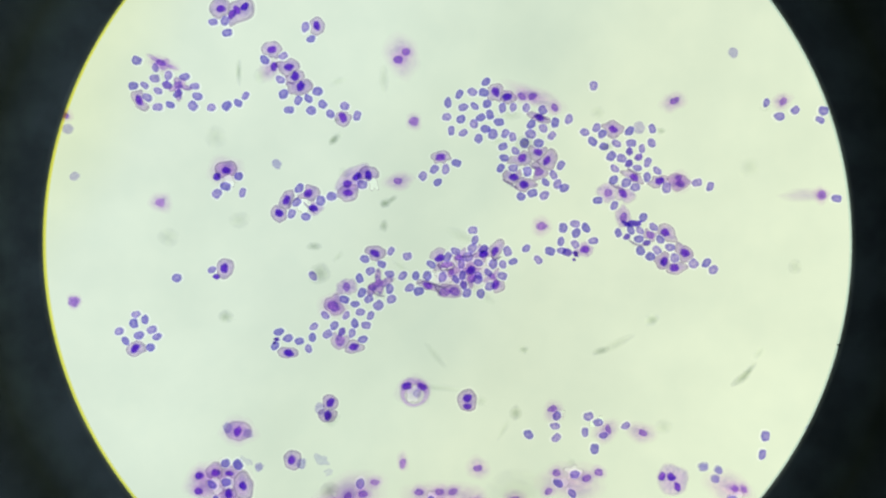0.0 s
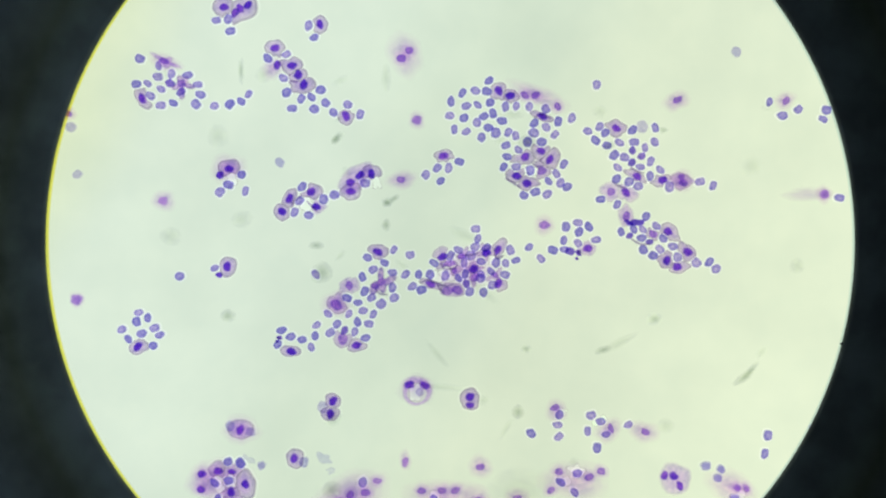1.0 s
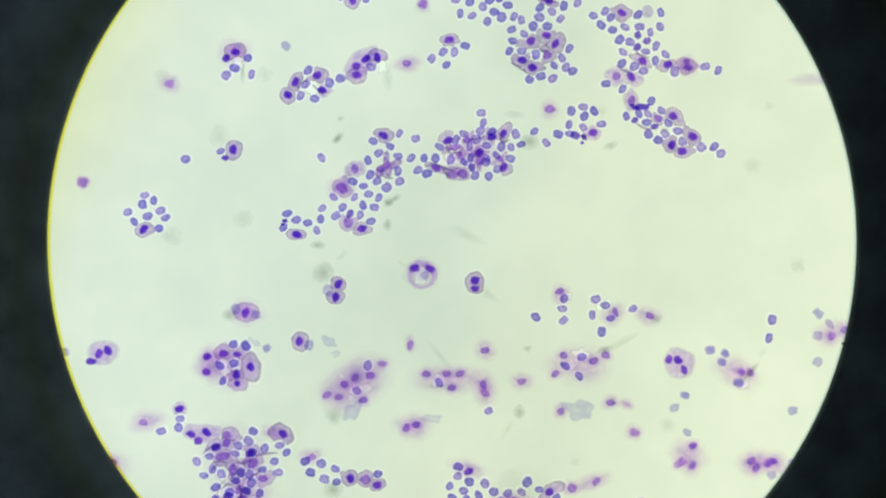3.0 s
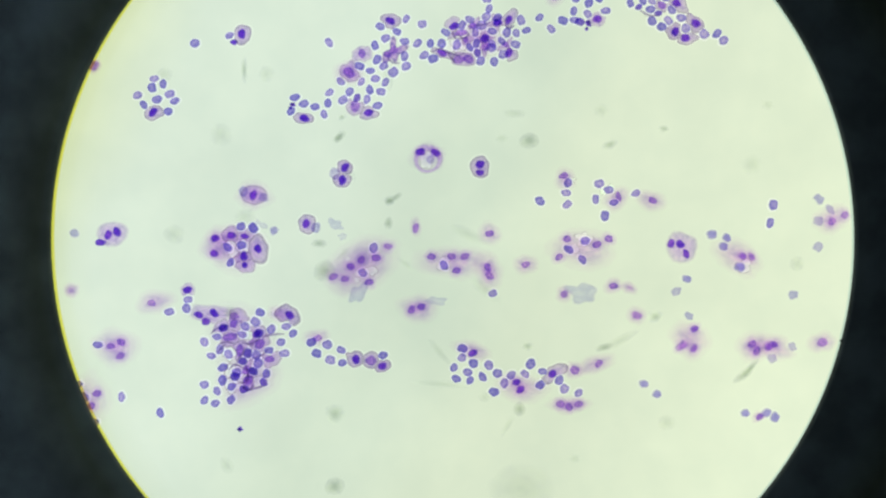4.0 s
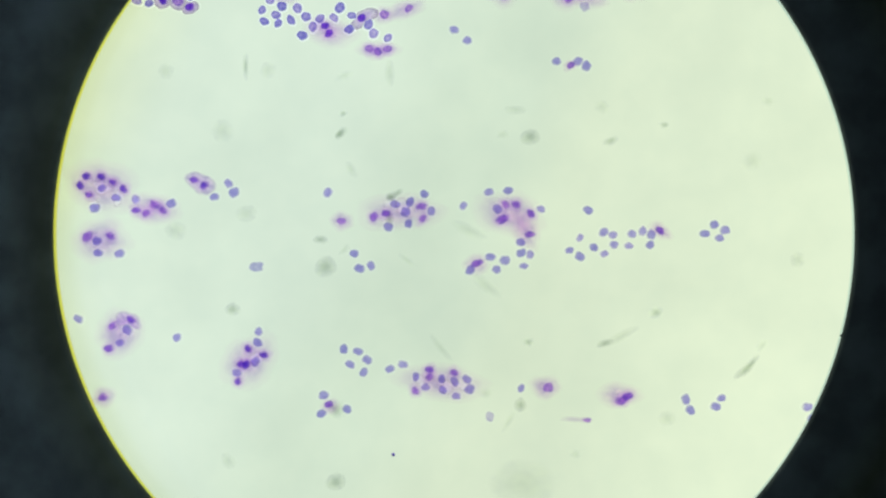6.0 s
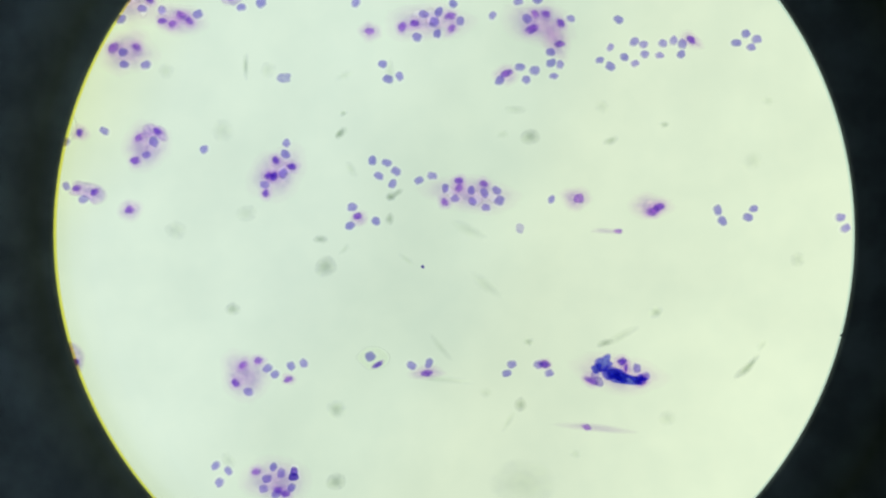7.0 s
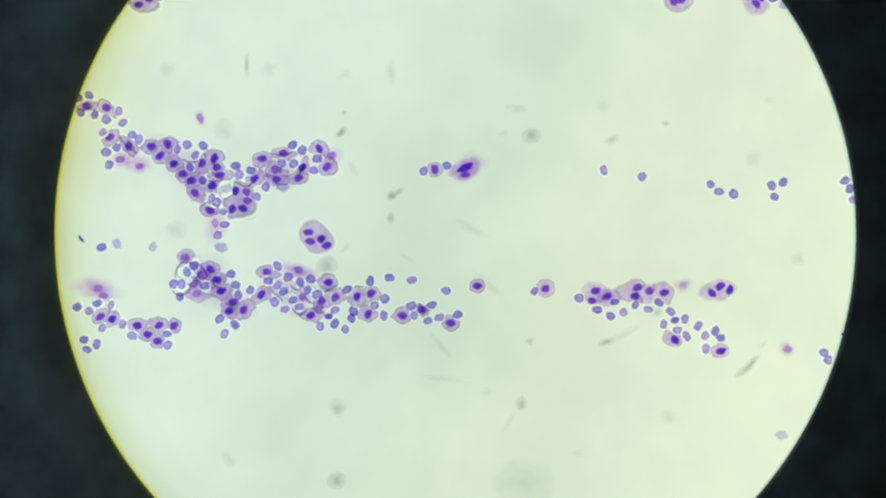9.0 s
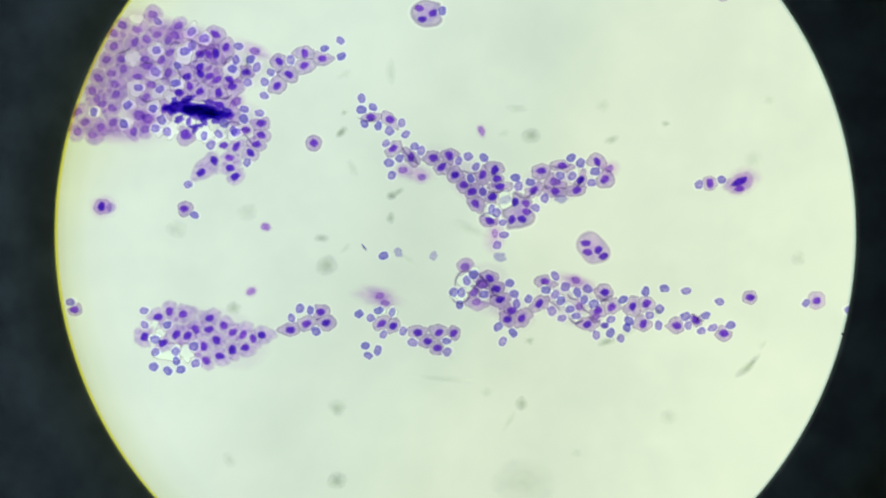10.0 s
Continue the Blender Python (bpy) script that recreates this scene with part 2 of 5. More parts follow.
def black_paint(name, base, rough):
    net = Net(name)
    place = net.node("ShaderNodeTexCoord").outputs["Object"]
    n = net.noise(place, 60.0, 4.0)
    col = net.ramp(n, [(0.3, tuple(c * 0.7 for c in base)), (0.7, tuple(c * 1.3 for c in base))])
    b = net.node("ShaderNodeBsdfPrincipled", Roughness=rough)
    net.link(col, b.inputs["Base Color"])
    net.link(b.outputs[0], net.out.inputs[0])
    return net.mat


def tinted_rim(name, stops, start, width):
    """Clear tint for painted fringes and vignetting: its colour runs outwards from a radius, over a width."""
    net = Net(name)
    place = net.node("ShaderNodeTexCoord").outputs["Object"]
    far = net.node("ShaderNodeVectorMath")
    far.operation = "LENGTH"
    net.link(net.flat(place), far.inputs[0])
    col = net.ramp(net.math("DIVIDE", net.math("SUBTRACT", far.outputs["Value"], start), width), stops, False)
    clear = net.node("ShaderNodeBsdfTransparent")
    net.link(col, clear.inputs[0])
    net.link(clear.outputs[0], net.out.inputs[0])
    return net.mat


GLASS, COATED, LAMP = glass(), coated_glass(), lamp_glass()
# chromatic fringes of the stop's edge, painted as yellow and blue tints
AMBER_FRINGE = tinted_rim("amber_fringe", [(0.0, (1, 1, 0.98)), (0.35, (1.0, 0.97, 0.62)), (0.8, (0.98, 0.90, 0.33))], 0.1342, 0.0025)
BLUE_FRINGE = tinted_rim("blue_fringe", [(0.0, WHITE), (0.5, (0.97, 1.0, 1.0)), (1.0, (0.84, 0.9, 0.93))], 0.1342, 0.0010)
# yellowish vignetting of the view, painted as the tint of a ring
VIGNETTE_Z, VIGNETTE_R = 0.2, 722 * UNIT * (EYE - 0.2) / EYE
VIGNETTE = tinted_rim("vignette_tint", [(0.0, WHITE), (0.15, (0.992, 0.992, 0.975)), (0.30, (0.955, 0.955, 0.88)), (0.42, (0.88, 0.86, 0.72)), (0.55, (0.90, 0.88, 0.8)), (0.8, WHITE)], VIGNETTE_R, 0.013)
BLACK = black_paint("black_anodised_metal", (0.11, 0.133, 0.143), 0.7)
STAGE_BLACK = black_paint("black_stage_paint", (0.03, 0.03, 0.032), 0.45)


# ---- mesh helpers ----
def mesh_from(name, verts, faces, mat, smooth=False):
    me = bpy.data.meshes.new(name)
    me.from_pydata(verts, [], faces)
    me.materials.append(mat)
    me.update()
    if smooth:
        me.polygons.foreach_set("use_smooth", [True] * len(me.polygons))
    return me


def ring_body(name, profile, mat, segs=128):
    """A turned ring: profile is a closed list of (radius, height)."""
    n = len(profile)
    verts = [(r * math.cos(2 * math.pi * i / segs), r * math.sin(2 * math.pi * i / segs), z) for i in range(segs) for r, z in profile]
    faces = [(i * n + j, i * n + (j + 1) % n, (i + 1) % segs * n + (j + 1) % n, (i + 1) % segs * n + j) for i in range(segs) for j in range(n)]
    me = mesh_from(name, verts, faces, mat, True)
    bm = bmesh.new()
    bm.from_mesh(me)
    bmesh.ops.recalc_face_normals(bm, faces=bm.faces)
    bm.to_mesh(me)
    bm.free()
    return me


RINGS = (0.0, 0.3, 0.55, 0.75, 0.88, 0.96, 1.04, 1.12, 1.25)
dice = random.Random(11)


def blob(rx, ry, a, h, rough=0.05, segs=20, skirt=True, corner=0.0, rings=RINGS, outline=None, square=2.0):
    """A low dome with an uneven oval outline. Gives vertices, faces, and for each vertex the share of the radius
    and the place in a unit circle."""
    ph = [dice.uniform(0, 6.283) for _ in range(5)]
    am = [rough * dice.uniform(0.4, 1.0) * k for k in (0.9, 0.8, 0.5 + corner, 0.35 + corner, 0.25)]
    ca, sa = math.cos(radians(a)), math.sin(radians(a))
    use = [r for r in rings if skirt or r <= 1.0401]
    verts, rho, unit, faces = [(0, 0, h)], [0.0], [(0, 0, 0)], []
    for r in use[1:]:
        z = h * math.sqrt(max(0.0, 1 - min(r, 1.0) ** 2)) * 0.94 + (0.06 * h if r < 1.0 else max(0.0, 0.06 * h * (1.25 - r) / 0.25))
        for i in range(segs):
            th = 2 * math.pi * i / segs
            f = outline[i] if outline else 1 + sum(m * math.cos((k + 2) * th + p) for k, (m, p) in enumerate(zip(am, ph)))
            f *= (abs(math.cos(th)) ** square + abs(math.sin(th)) ** square) ** (-1 / square)
            u, v = r * f * math.cos(th), r * f * math.sin(th)
            x, y = u * rx, v * ry
            verts.append((x * ca - y * sa, x * sa + y * ca, z))
            rho.append(r)
            unit.append((u, v, 0))
    for i in range(segs):
        faces.append((0, 1 + i, 1 + (i + 1) % segs))
    for j in range(len(use) - 2):
        b = 1 + j * segs
        for i in range(segs):
            k = (i + 1) % segs
            faces.append((b + i, b + segs + i, b + segs + k, b + k))
    return verts, faces, rho, unit


def blob_mesh(name, parts, mat):
    """One mesh of one or more blobs, each moved by an offset (x, y)."""
    verts, faces, rho, unit = [], [], [], []
    for (v, f, r, u), (ox, oy) in parts:
        b = len(verts)
        verts += [(x + ox, y + oy, z) for x, y, z in v]
        faces += [tuple(i + b for i in q) for q in f]
        rho += r
        unit += u
    me = mesh_from(name, verts, faces, mat, True)
    me.attributes.new("rho", "FLOAT", "POINT").data.foreach_set("value", rho)
    me.attributes.new("unit", "FLOAT_VECTOR", "POINT").data.foreach_set("vector", [c for p in unit for c in p])
    return me


def part(name, me, parent, x=0.0, y=0.0, z=0.0, label=""):
    ob = new(name, me)
    ob.parent = parent
    ob.location = (x, y, z)
    return tagged(ob, label)


# ---- the microscope ----
def microscope():
    stop_r = 716 * UNIT * (EYE - STOP_Z) / EYE
    cx, cy = 7.5 * UNIT * (EYE - STOP_Z) / EYE, 11 * UNIT * (EYE - STOP_Z) / EYE
    tube = new("eyepiece_tube")
    tube.location = (cx, cy, 0)
    tagged(tube, "black metal eyepiece tube with a round field stop", "eyepiece", kind="structure")
    s = STOP_Z
    part("field_stop", ring_body("field_stop", [(stop_r, s), (stop_r + 0.0012, s + 0.0012), (0.196, s + 0.003), (0.198, s + 0.003), (0.198, s - 0.004), (stop_r + 0.004, s - 0.004)], BLACK, 256), tube,
         label="thin black diaphragm ring with a bevelled round opening")
    part("tube_wall", ring_body("tube_wall", [(0.2, s - 0.004), (0.2, 0.34), (0.21, 0.342), (0.212, 0.34), (0.212, s - 0.004)], BLACK), tube)
    part("eye_cup", ring_body("eye_cup", [(0.125, 0.345), (0.13, 0.352), (0.21, 0.355), (0.216, 0.349), (0.21, 0.343)], BLACK), tube, label="black rubber rim round the eye opening")
    burr = mesh_from("burr", [(0, 0, 0), (-0.0006, 0.0002, 0.0001), (-0.0005, -0.0003, 0.0001), (-0.0001, 0.0001, 0.0004), (0.0008, 0.0007, 0.0002), (0.0008, -0.0008, 0.0002)], [(1, 2, 3), (1, 3, 4), (3, 2, 5), (3, 5, 4), (2, 1, 0), (2, 0, 5), (1, 4, 0)], BLACK)
    part("burr", burr, tube, stop_r * 0.9676, -stop_r * 0.2525, s, "tiny black burr on the edge of the opening")
    rim_z = s - 0.0042
    rim_r = [stop_r * (EYE - z) / (EYE - s) for z in (rim_z, rim_z - 0.001)]
    # two added rings, set off centre, carry the colour fringes
    part("amber_lens_edge", ring_body("amber_lens_edge", [(rim_r[0], rim_z), (rim_r[0] + 0.014, rim_z), (rim_r[0] + 0.014, rim_z - 0.001), (rim_r[1], rim_z - 0.001)], AMBER_FRINGE, 256), tube, 0.0012, 0.0002, 0.0,
         "thin yellow colour fringe, added as a tinted ring")
    part("blue_lens_edge", ring_body("blue_lens_edge", [(rim_r[1], rim_z - 0.0012), (rim_r[1] + 0.014, rim_z - 0.0012), (rim_r[1] + 0.014, rim_z - 0.002), (rim_r[1], rim_z - 0.002)], BLUE_FRINGE, 256), tube, -0.00012, 0.0, 0.0,
         "thin blue colour fringe, added as a tinted ring")
    # added ring near the camera; its tint stands in for vignetting
    rim = ring_body("vignette_ring", [(VIGNETTE_R, VIGNETTE_Z), (VIGNETTE_R + 0.013, VIGNETTE_Z + 0.0004), (VIGNETTE_R + 0.013, VIGNETTE_Z - 0.0006)], VIGNETTE, 256)
    lens = tagged(new("vignette_ring", rim), "added clear ring with vignetting painted in, amber towards its edge", "lens", kind="structure")
    lens.location = (cx * (EYE - VIGNETTE_Z) / (EYE - s), cy * (EYE - VIGNETTE_Z) / (EYE - s), 0)
    table = new("stage", ring_body("stage", [(0.185, -0.0125), (0.182, -0.0155), (0.182, -0.036), (0.9, -0.036), (0.9, -0.0125)], STAGE_BLACK))
    tagged(table, "black painted microscope stage with a round light opening", "stage", kind="structure")
    lamp = new("lamp_glass", ring_body("lamp_glass", [(0.0001, -0.045), (0.255, -0.045), (0.26, -0.047), (0.26, -0.06), (0.0001, -0.06)], LAMP))
    tagged(lamp, "glowing pale opal glass disc of the microscope lamp", "lamp", kind="structure")
    return table, lens


stage, vignette_ring = microscope()


# ---- the slide ----
def slide_plate():
    x0, x1, y0, y1, t, b = -0.80, 0.52, -0.72, 0.42, 0.012, 0.002
    outline = lambda d, z: [(x0 + d, y0 + d, z), (x1 - d, y0 + d, z), (x1 - d, y1 - d, z), (x0 + d, y1 - d, z)]
    verts = outline(b, 0) + outline(0, -b) + outline(0, -t + b) + outline(b, -t)
    faces = [(0, 1, 2, 3), (15, 14, 13, 12)]
    for k in range(3):
        for i in range(4):
            j = (i + 1) % 4
            faces.append((k * 4 + j, k * 4 + i, k * 4 + 4 + i, k * 4 + 4 + j))
    me = mesh_from("microscope_slide", verts, faces, COATED)
    me.materials.append(GLASS)
    for p in me.polygons[2:]:
        p.material_index = 1
    ob = new("microscope_slide", me)
    return tagged(ob, "clear glass slide with a purple-stained smear of blood and tissue cells", "microscope slide")


slide = slide_plate()

# Where the slide lies: seconds, its turn in degrees, its shift in grid steps to the right and down, and the size
# at which it shows, which the fine focus changes by a hair.
TRACK = [
    (0, 0, 0, 0, 1), (0.5, 0.04, 3, 0, 1), (1, 0.09, 5, -2.3, 1), (1.5, 0.1, 5.5, -1.5, 1), (2, 0.12, 8, 0, 1), (2.3, 0.13, 9, -5, 1), (2.5, 0.15, 10.7, -24.7, 1),
    (2.6, 0.17, 11.6, -52.3, 0.9997), (2.7, 0.18, 12.3, -78.5, 0.9992), (2.8, 0.21, 13.1, -124.1, 0.9988), (2.9, 0.24, 14, -165.6, 0.9983),
    (3, 0.27, 14.8, -207.5, 0.9978), (3.1, 0.34, 16.7, -287.6, 0.9959), (3.2, 0.42, 19, -382.1, 0.993), (3.4, 0.46, 21.3, -408.7, 0.9907),
    (4.1, 0.59, 26.3, -409.6, 0.9857), (4.3, 0.62, 27.6, -419.5, 0.984), (4.5, 0.54, 27.6, -503, 0.9807), (4.6, 0.63, 28.6, -612, 0.9818),
    (4.7, 0.82, 31.7, -762, 0.9833), (4.8, 1.06, 39.2, -924.1, 0.9852), (4.9, 1.27, 45.9, -1020.8, 0.9862), (5, 1.3, 48.3, -1029.1, 0.9863),
    (5.2, 1.3, 48.3, -1029.9, 0.9863), (5.45, 1.3, 37.9, -1031.3, 0.9867), (6.1, 1.6, -335.8, -1050, 1.0001), (6.3, 1.62, -344.8, -1067.8, 1.0008),
    (6.4, 1.69, -342.4, -1159, 1.0043), (6.5, 1.82, -340.2, -1361.9, 1.0108), (6.6, 1.71, -340.2, -1392, 1.01), (6.9, 1.68, -335.5, -1397.7, 1.0098),
    (7, 1.38, -256.9, -1392.4, 1.0077), (7.1, 1.42, 117.2, -1383.7, 1.0086), (7.2, 1.48, 529, -1374.1, 1.0097), (7.3, 1.52, 901.1, -1360.5, 1.0106),
    (7.4, 1.53, 943.9, -1360.5, 1.0107), (7.5, 1.53, 995, -1357.7, 1.0108), (8, 1.48, 988.6, -1360.5, 1.0108), (8.2, 1.49, 990.6, -1359.1, 1.0108),
    (8.3, 1.53, 995.7, -1389.6, 1.0102), (8.4, 1.7, 1002, -1508, 1.0079), (8.5, 1.81, 1010.3, -1576.9, 1.0063), (8.6, 1.78, 1010.2, -1660.7, 1.0038),
    (8.8, 1.82, 1014.3, -1681.9, 1.0032), (8.9, 1.86, 1088.3, -1675.3, 1.001), (9, 2.06, 1317.7, -1651.2, 0.9943), (9.1, 2.28, 1546, -1622, 0.9836),
    (9.2, 2.49, 1702.9, -1594, 0.9765), (9.3, 2.63, 1794, -1584.5, 0.9723), (9.4, 2.66, 1803.4, -1583.7, 0.9718), (9.5, 2.67, 1796.1, -1581.4, 0.9712),
    (10, 2.67, 1788.1, -1577.9, 0.9712)]

# The eyepiece stretches its view towards the rim (by STRETCH times the radius squared, from its own middle).
# Resting places, free of that stretch: seconds, how long they last, turn, shift right and down, size.
STRETCH, MIDDLE = 1.037e-7, (914.0, 400.7)
RESTS = [
    (0, 5, -0.000, 0.0, -0.0, 1.0006),
    (3, 1, 0.187, 14.4, -202.4, 1.0000),
    (3.2, 0.7, 0.291, 17.7, -373.4, 1.0007),
    (4.5, 1.2, 0.315, 24.1, -491.7, 0.9894),
    (5, 1.5, 0.529, 37.9, -1000.2, 0.9897),
    (6.5, 1, 0.672, -341.0, -1296.1, 0.9887),
    (7, 1, 0.250, -261.2, -1331.9, 0.9900),
    (8.2, 2.2, 0.494, 936.2, -1301.4, 0.9941),
    (8.5, 1, 0.627, 950.1, -1514.6, 0.9905),
    (9, 1.6, 0.581, 1250.3, -1613.6, 0.9921),
    (10, 2.4, 0.994, 1738.0, -1583.1, 0.9921)]


def turned(x, y, degrees):
    c, s = math.cos(radians(degrees)), math.sin(radians(degrees))
    return c * x - s * y, s * x + c * y


class Field:
    """One resting place of the slide under the eyepiece: turns a place in that round view into a place on the slide.
    The stretch is taken out, and what remains of it is evened out between the rests that show the place."""

    def __init__(self, t, defocused=False, film=None):
        self.rest, self.defocused, self.film = [r for r in RESTS if r[0] == t][0], defocused, film

    def __call__(self, x, y):
        _, _, a, ox, oy, size = self.rest
        dx, dy = u, v = x - MIDDLE[0], y - MIDDLE[1]
        for _ in range(20):
            f = 1 + STRETCH * (u * u + v * v)
            u, v = dx / f, dy / f
        u, v = turned((u - ox) / size, (v - oy) / size, -a)
        px = py = total = 0.0
        for t, weight, a, ox, oy, size in RESTS:
            _, turn, sx, sy, scale = [r for r in TRACK if r[0] == t][0]
            qx, qy = turned(u * size, v * size, a)
            qx, qy = qx + ox, qy + oy
            f = 1 + STRETCH * (qx * qx + qy * qy)
            qx, qy = qx * f + MIDDLE[0], qy * f + MIDDLE[1]
            out, over = max(0.0, math.hypot(qx - 795, qy - 430) - 600) / 110, max(0.0, abs(qy - 441) - 441) / 60
            w = weight * math.exp(-out * out - over * over) + 1e-7
            qx, qy = turned((qx - 784 - sx) / scale, (qy - 441 - sy) / scale, -turn)
            px, py, total = px + w * qx, py + w * qy, total + w
        return px / total * UNIT, -py / total * UNIT

    def turn(self, a):
        return a + self.rest[2]


# THIRD and FOURTH show out of focus, so they take the painted-blur stains
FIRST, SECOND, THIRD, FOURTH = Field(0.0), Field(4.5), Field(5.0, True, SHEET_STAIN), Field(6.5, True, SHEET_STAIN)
FIFTH, SIXTH, LAST = Field(8.2, False, MOSAIC_STAIN), Field(9.0, False, MOSAIC_STAIN), Field(10.0)


# ---- kinds of cell ----
RED_MESHES = [blob_mesh("red_cell", [(blob(1.04, dice.uniform(0.76, 0.95), 0, 1, 0.06, 20, corner=0.3, square=dice.uniform(2.0, 2.35)), (0, 0))], m)
              for m in (RED_STAIN,) * 14 + (DARK_STAIN,) * 5 + (PALE_STAIN,) * 5 + (SOFT_RED_STAIN,) * 5]
made = {"red": 0}
spare_reds = []
ROUND = []      # red cells and clear gaps, round which the tissue cells bend
PENDING = []    # tissue cells, shaped once all their neighbours are known


def reds(field, cells, tone="", size=1.0):
    """Small red blood cells: place in the view, and the turn of the long side (left out: by chance)."""
    for x, y, *a in cells:
        a = field.turn(a[0] if a else dice.uniform(-90, 90))
        px, py = field(x, y)
        r = 9.9 * UNIT * size * dice.uniform(0.9, 1.06)
        k = 24 + dice.randrange(5) if tone == "soft" or field.defocused and not tone else dice.randrange(14) if not tone else 14 + dice.randrange(5) if tone == "dark" else 19 + dice.randrange(5)
        squeeze = dice.uniform(0.92, 1.06)
        if tone != "pale":
            ROUND.append((px, py, r * 0.98))
        made["red"] += 1
        if made["red"] <= 300:
            ob = part("red_cell", RED_MESHES[k], slide, px, py, 0.00002, "pale lilac ghost of a red cell" if tone == "pale" else "dark violet shrunken red cell" if tone == "dark" else "")
            ob.rotation_euler = (0, 0, radians(a))
            ob.scale = (r, r * squeeze, 0.0012)
        elif tone == "pale":
            spare_reds.append((2, blob(r * 1.05, r * dice.uniform(0.65, 0.9), a, 0.0010, 0.09, 18, corner=0.6), (px, py)))
        else:
            spare_reds.append((1 if tone == "dark" else 3 if field.defocused or tone == "soft" else 0, blob(r * 1.04, r * dice.uniform(0.76, 0.95), a, 0.0012, 0.06, 20, corner=0.3, square=dice.uniform(2.0, 2.35)), (px, py)))


def nuclei_on(parent, px, py, field, nuclei, mat, size):
    for x, y, *more in nuclei:
        a = field.turn(more[0] if more else dice.uniform(-90, 90))
        rx, ry = (more[1], more[2]) if len(more) > 2 else (9.3 * size * dice.uniform(0.93, 1.07), 6.9 * size * dice.uniform(0.93, 1.07))
        qx, qy = field(x, y)
        tint = {NUCLEUS_STAIN: SOFT_NUCLEUS_STAIN, PINK_STAIN: SOFT_PINK_STAIN}.get(mat, mat) if field.defocused else mat
        part("nucleus", blob_mesh("nucleus", [(blob(rx * UNIT * 1.02, ry * UNIT * 1.02, a, 0.0011, 0.08, 18, tint is not mat, corner=0.2), (0, 0))], tint), parent, qx - px, qy - py, 0.0003)


def cell(field, x, y, rx, ry, a=0, nuclei=(), mat=None, corner=0.5, rough=0.06, size=1.0, nmat=None):
    """A large cell: grey-lilac cytoplasm with a darker rim, and its nuclei. With no nuclei given, one in the middle."""
    px, py = field(x, y)
    mat = field.film if field.film and mat in (None, MOSAIC_STAIN) else mat
    PENDING.append((px, py, rx * UNIT * 1.04, ry * UNIT * 1.04, field.turn(a), rough, corner, mat or CYTOPLASM_STAIN, field, nuclei or [(x, y, a)], nmat or NUCLEUS_STAIN, size))


def mosaic(field, r, nuclei, nmat=None, size=1.0, film=None):
    """A pavement of tissue cells that lie edge to edge, one for each nucleus."""
    for n in nuclei:
        cell(field, n[0] + dice.uniform(-2, 2), n[1] + dice.uniform(-2, 2), r * dice.uniform(0.95, 1.2), r * dice.uniform(0.85, 1.0), n[2] if len(n) > 2 else dice.uniform(-90, 90), [n], film or MOSAIC_STAIN, nmat=nmat, size=size)


def reach(rx, ry, a, th):
    """The radius of an oval with that turn, in the direction th."""
    t = th - radians(a)
    return rx * ry / math.hypot(ry * math.cos(t), rx * math.sin(t))


BRIDGE = 1.45    # how far a cell reaches out to touch a neighbour, in its own radii


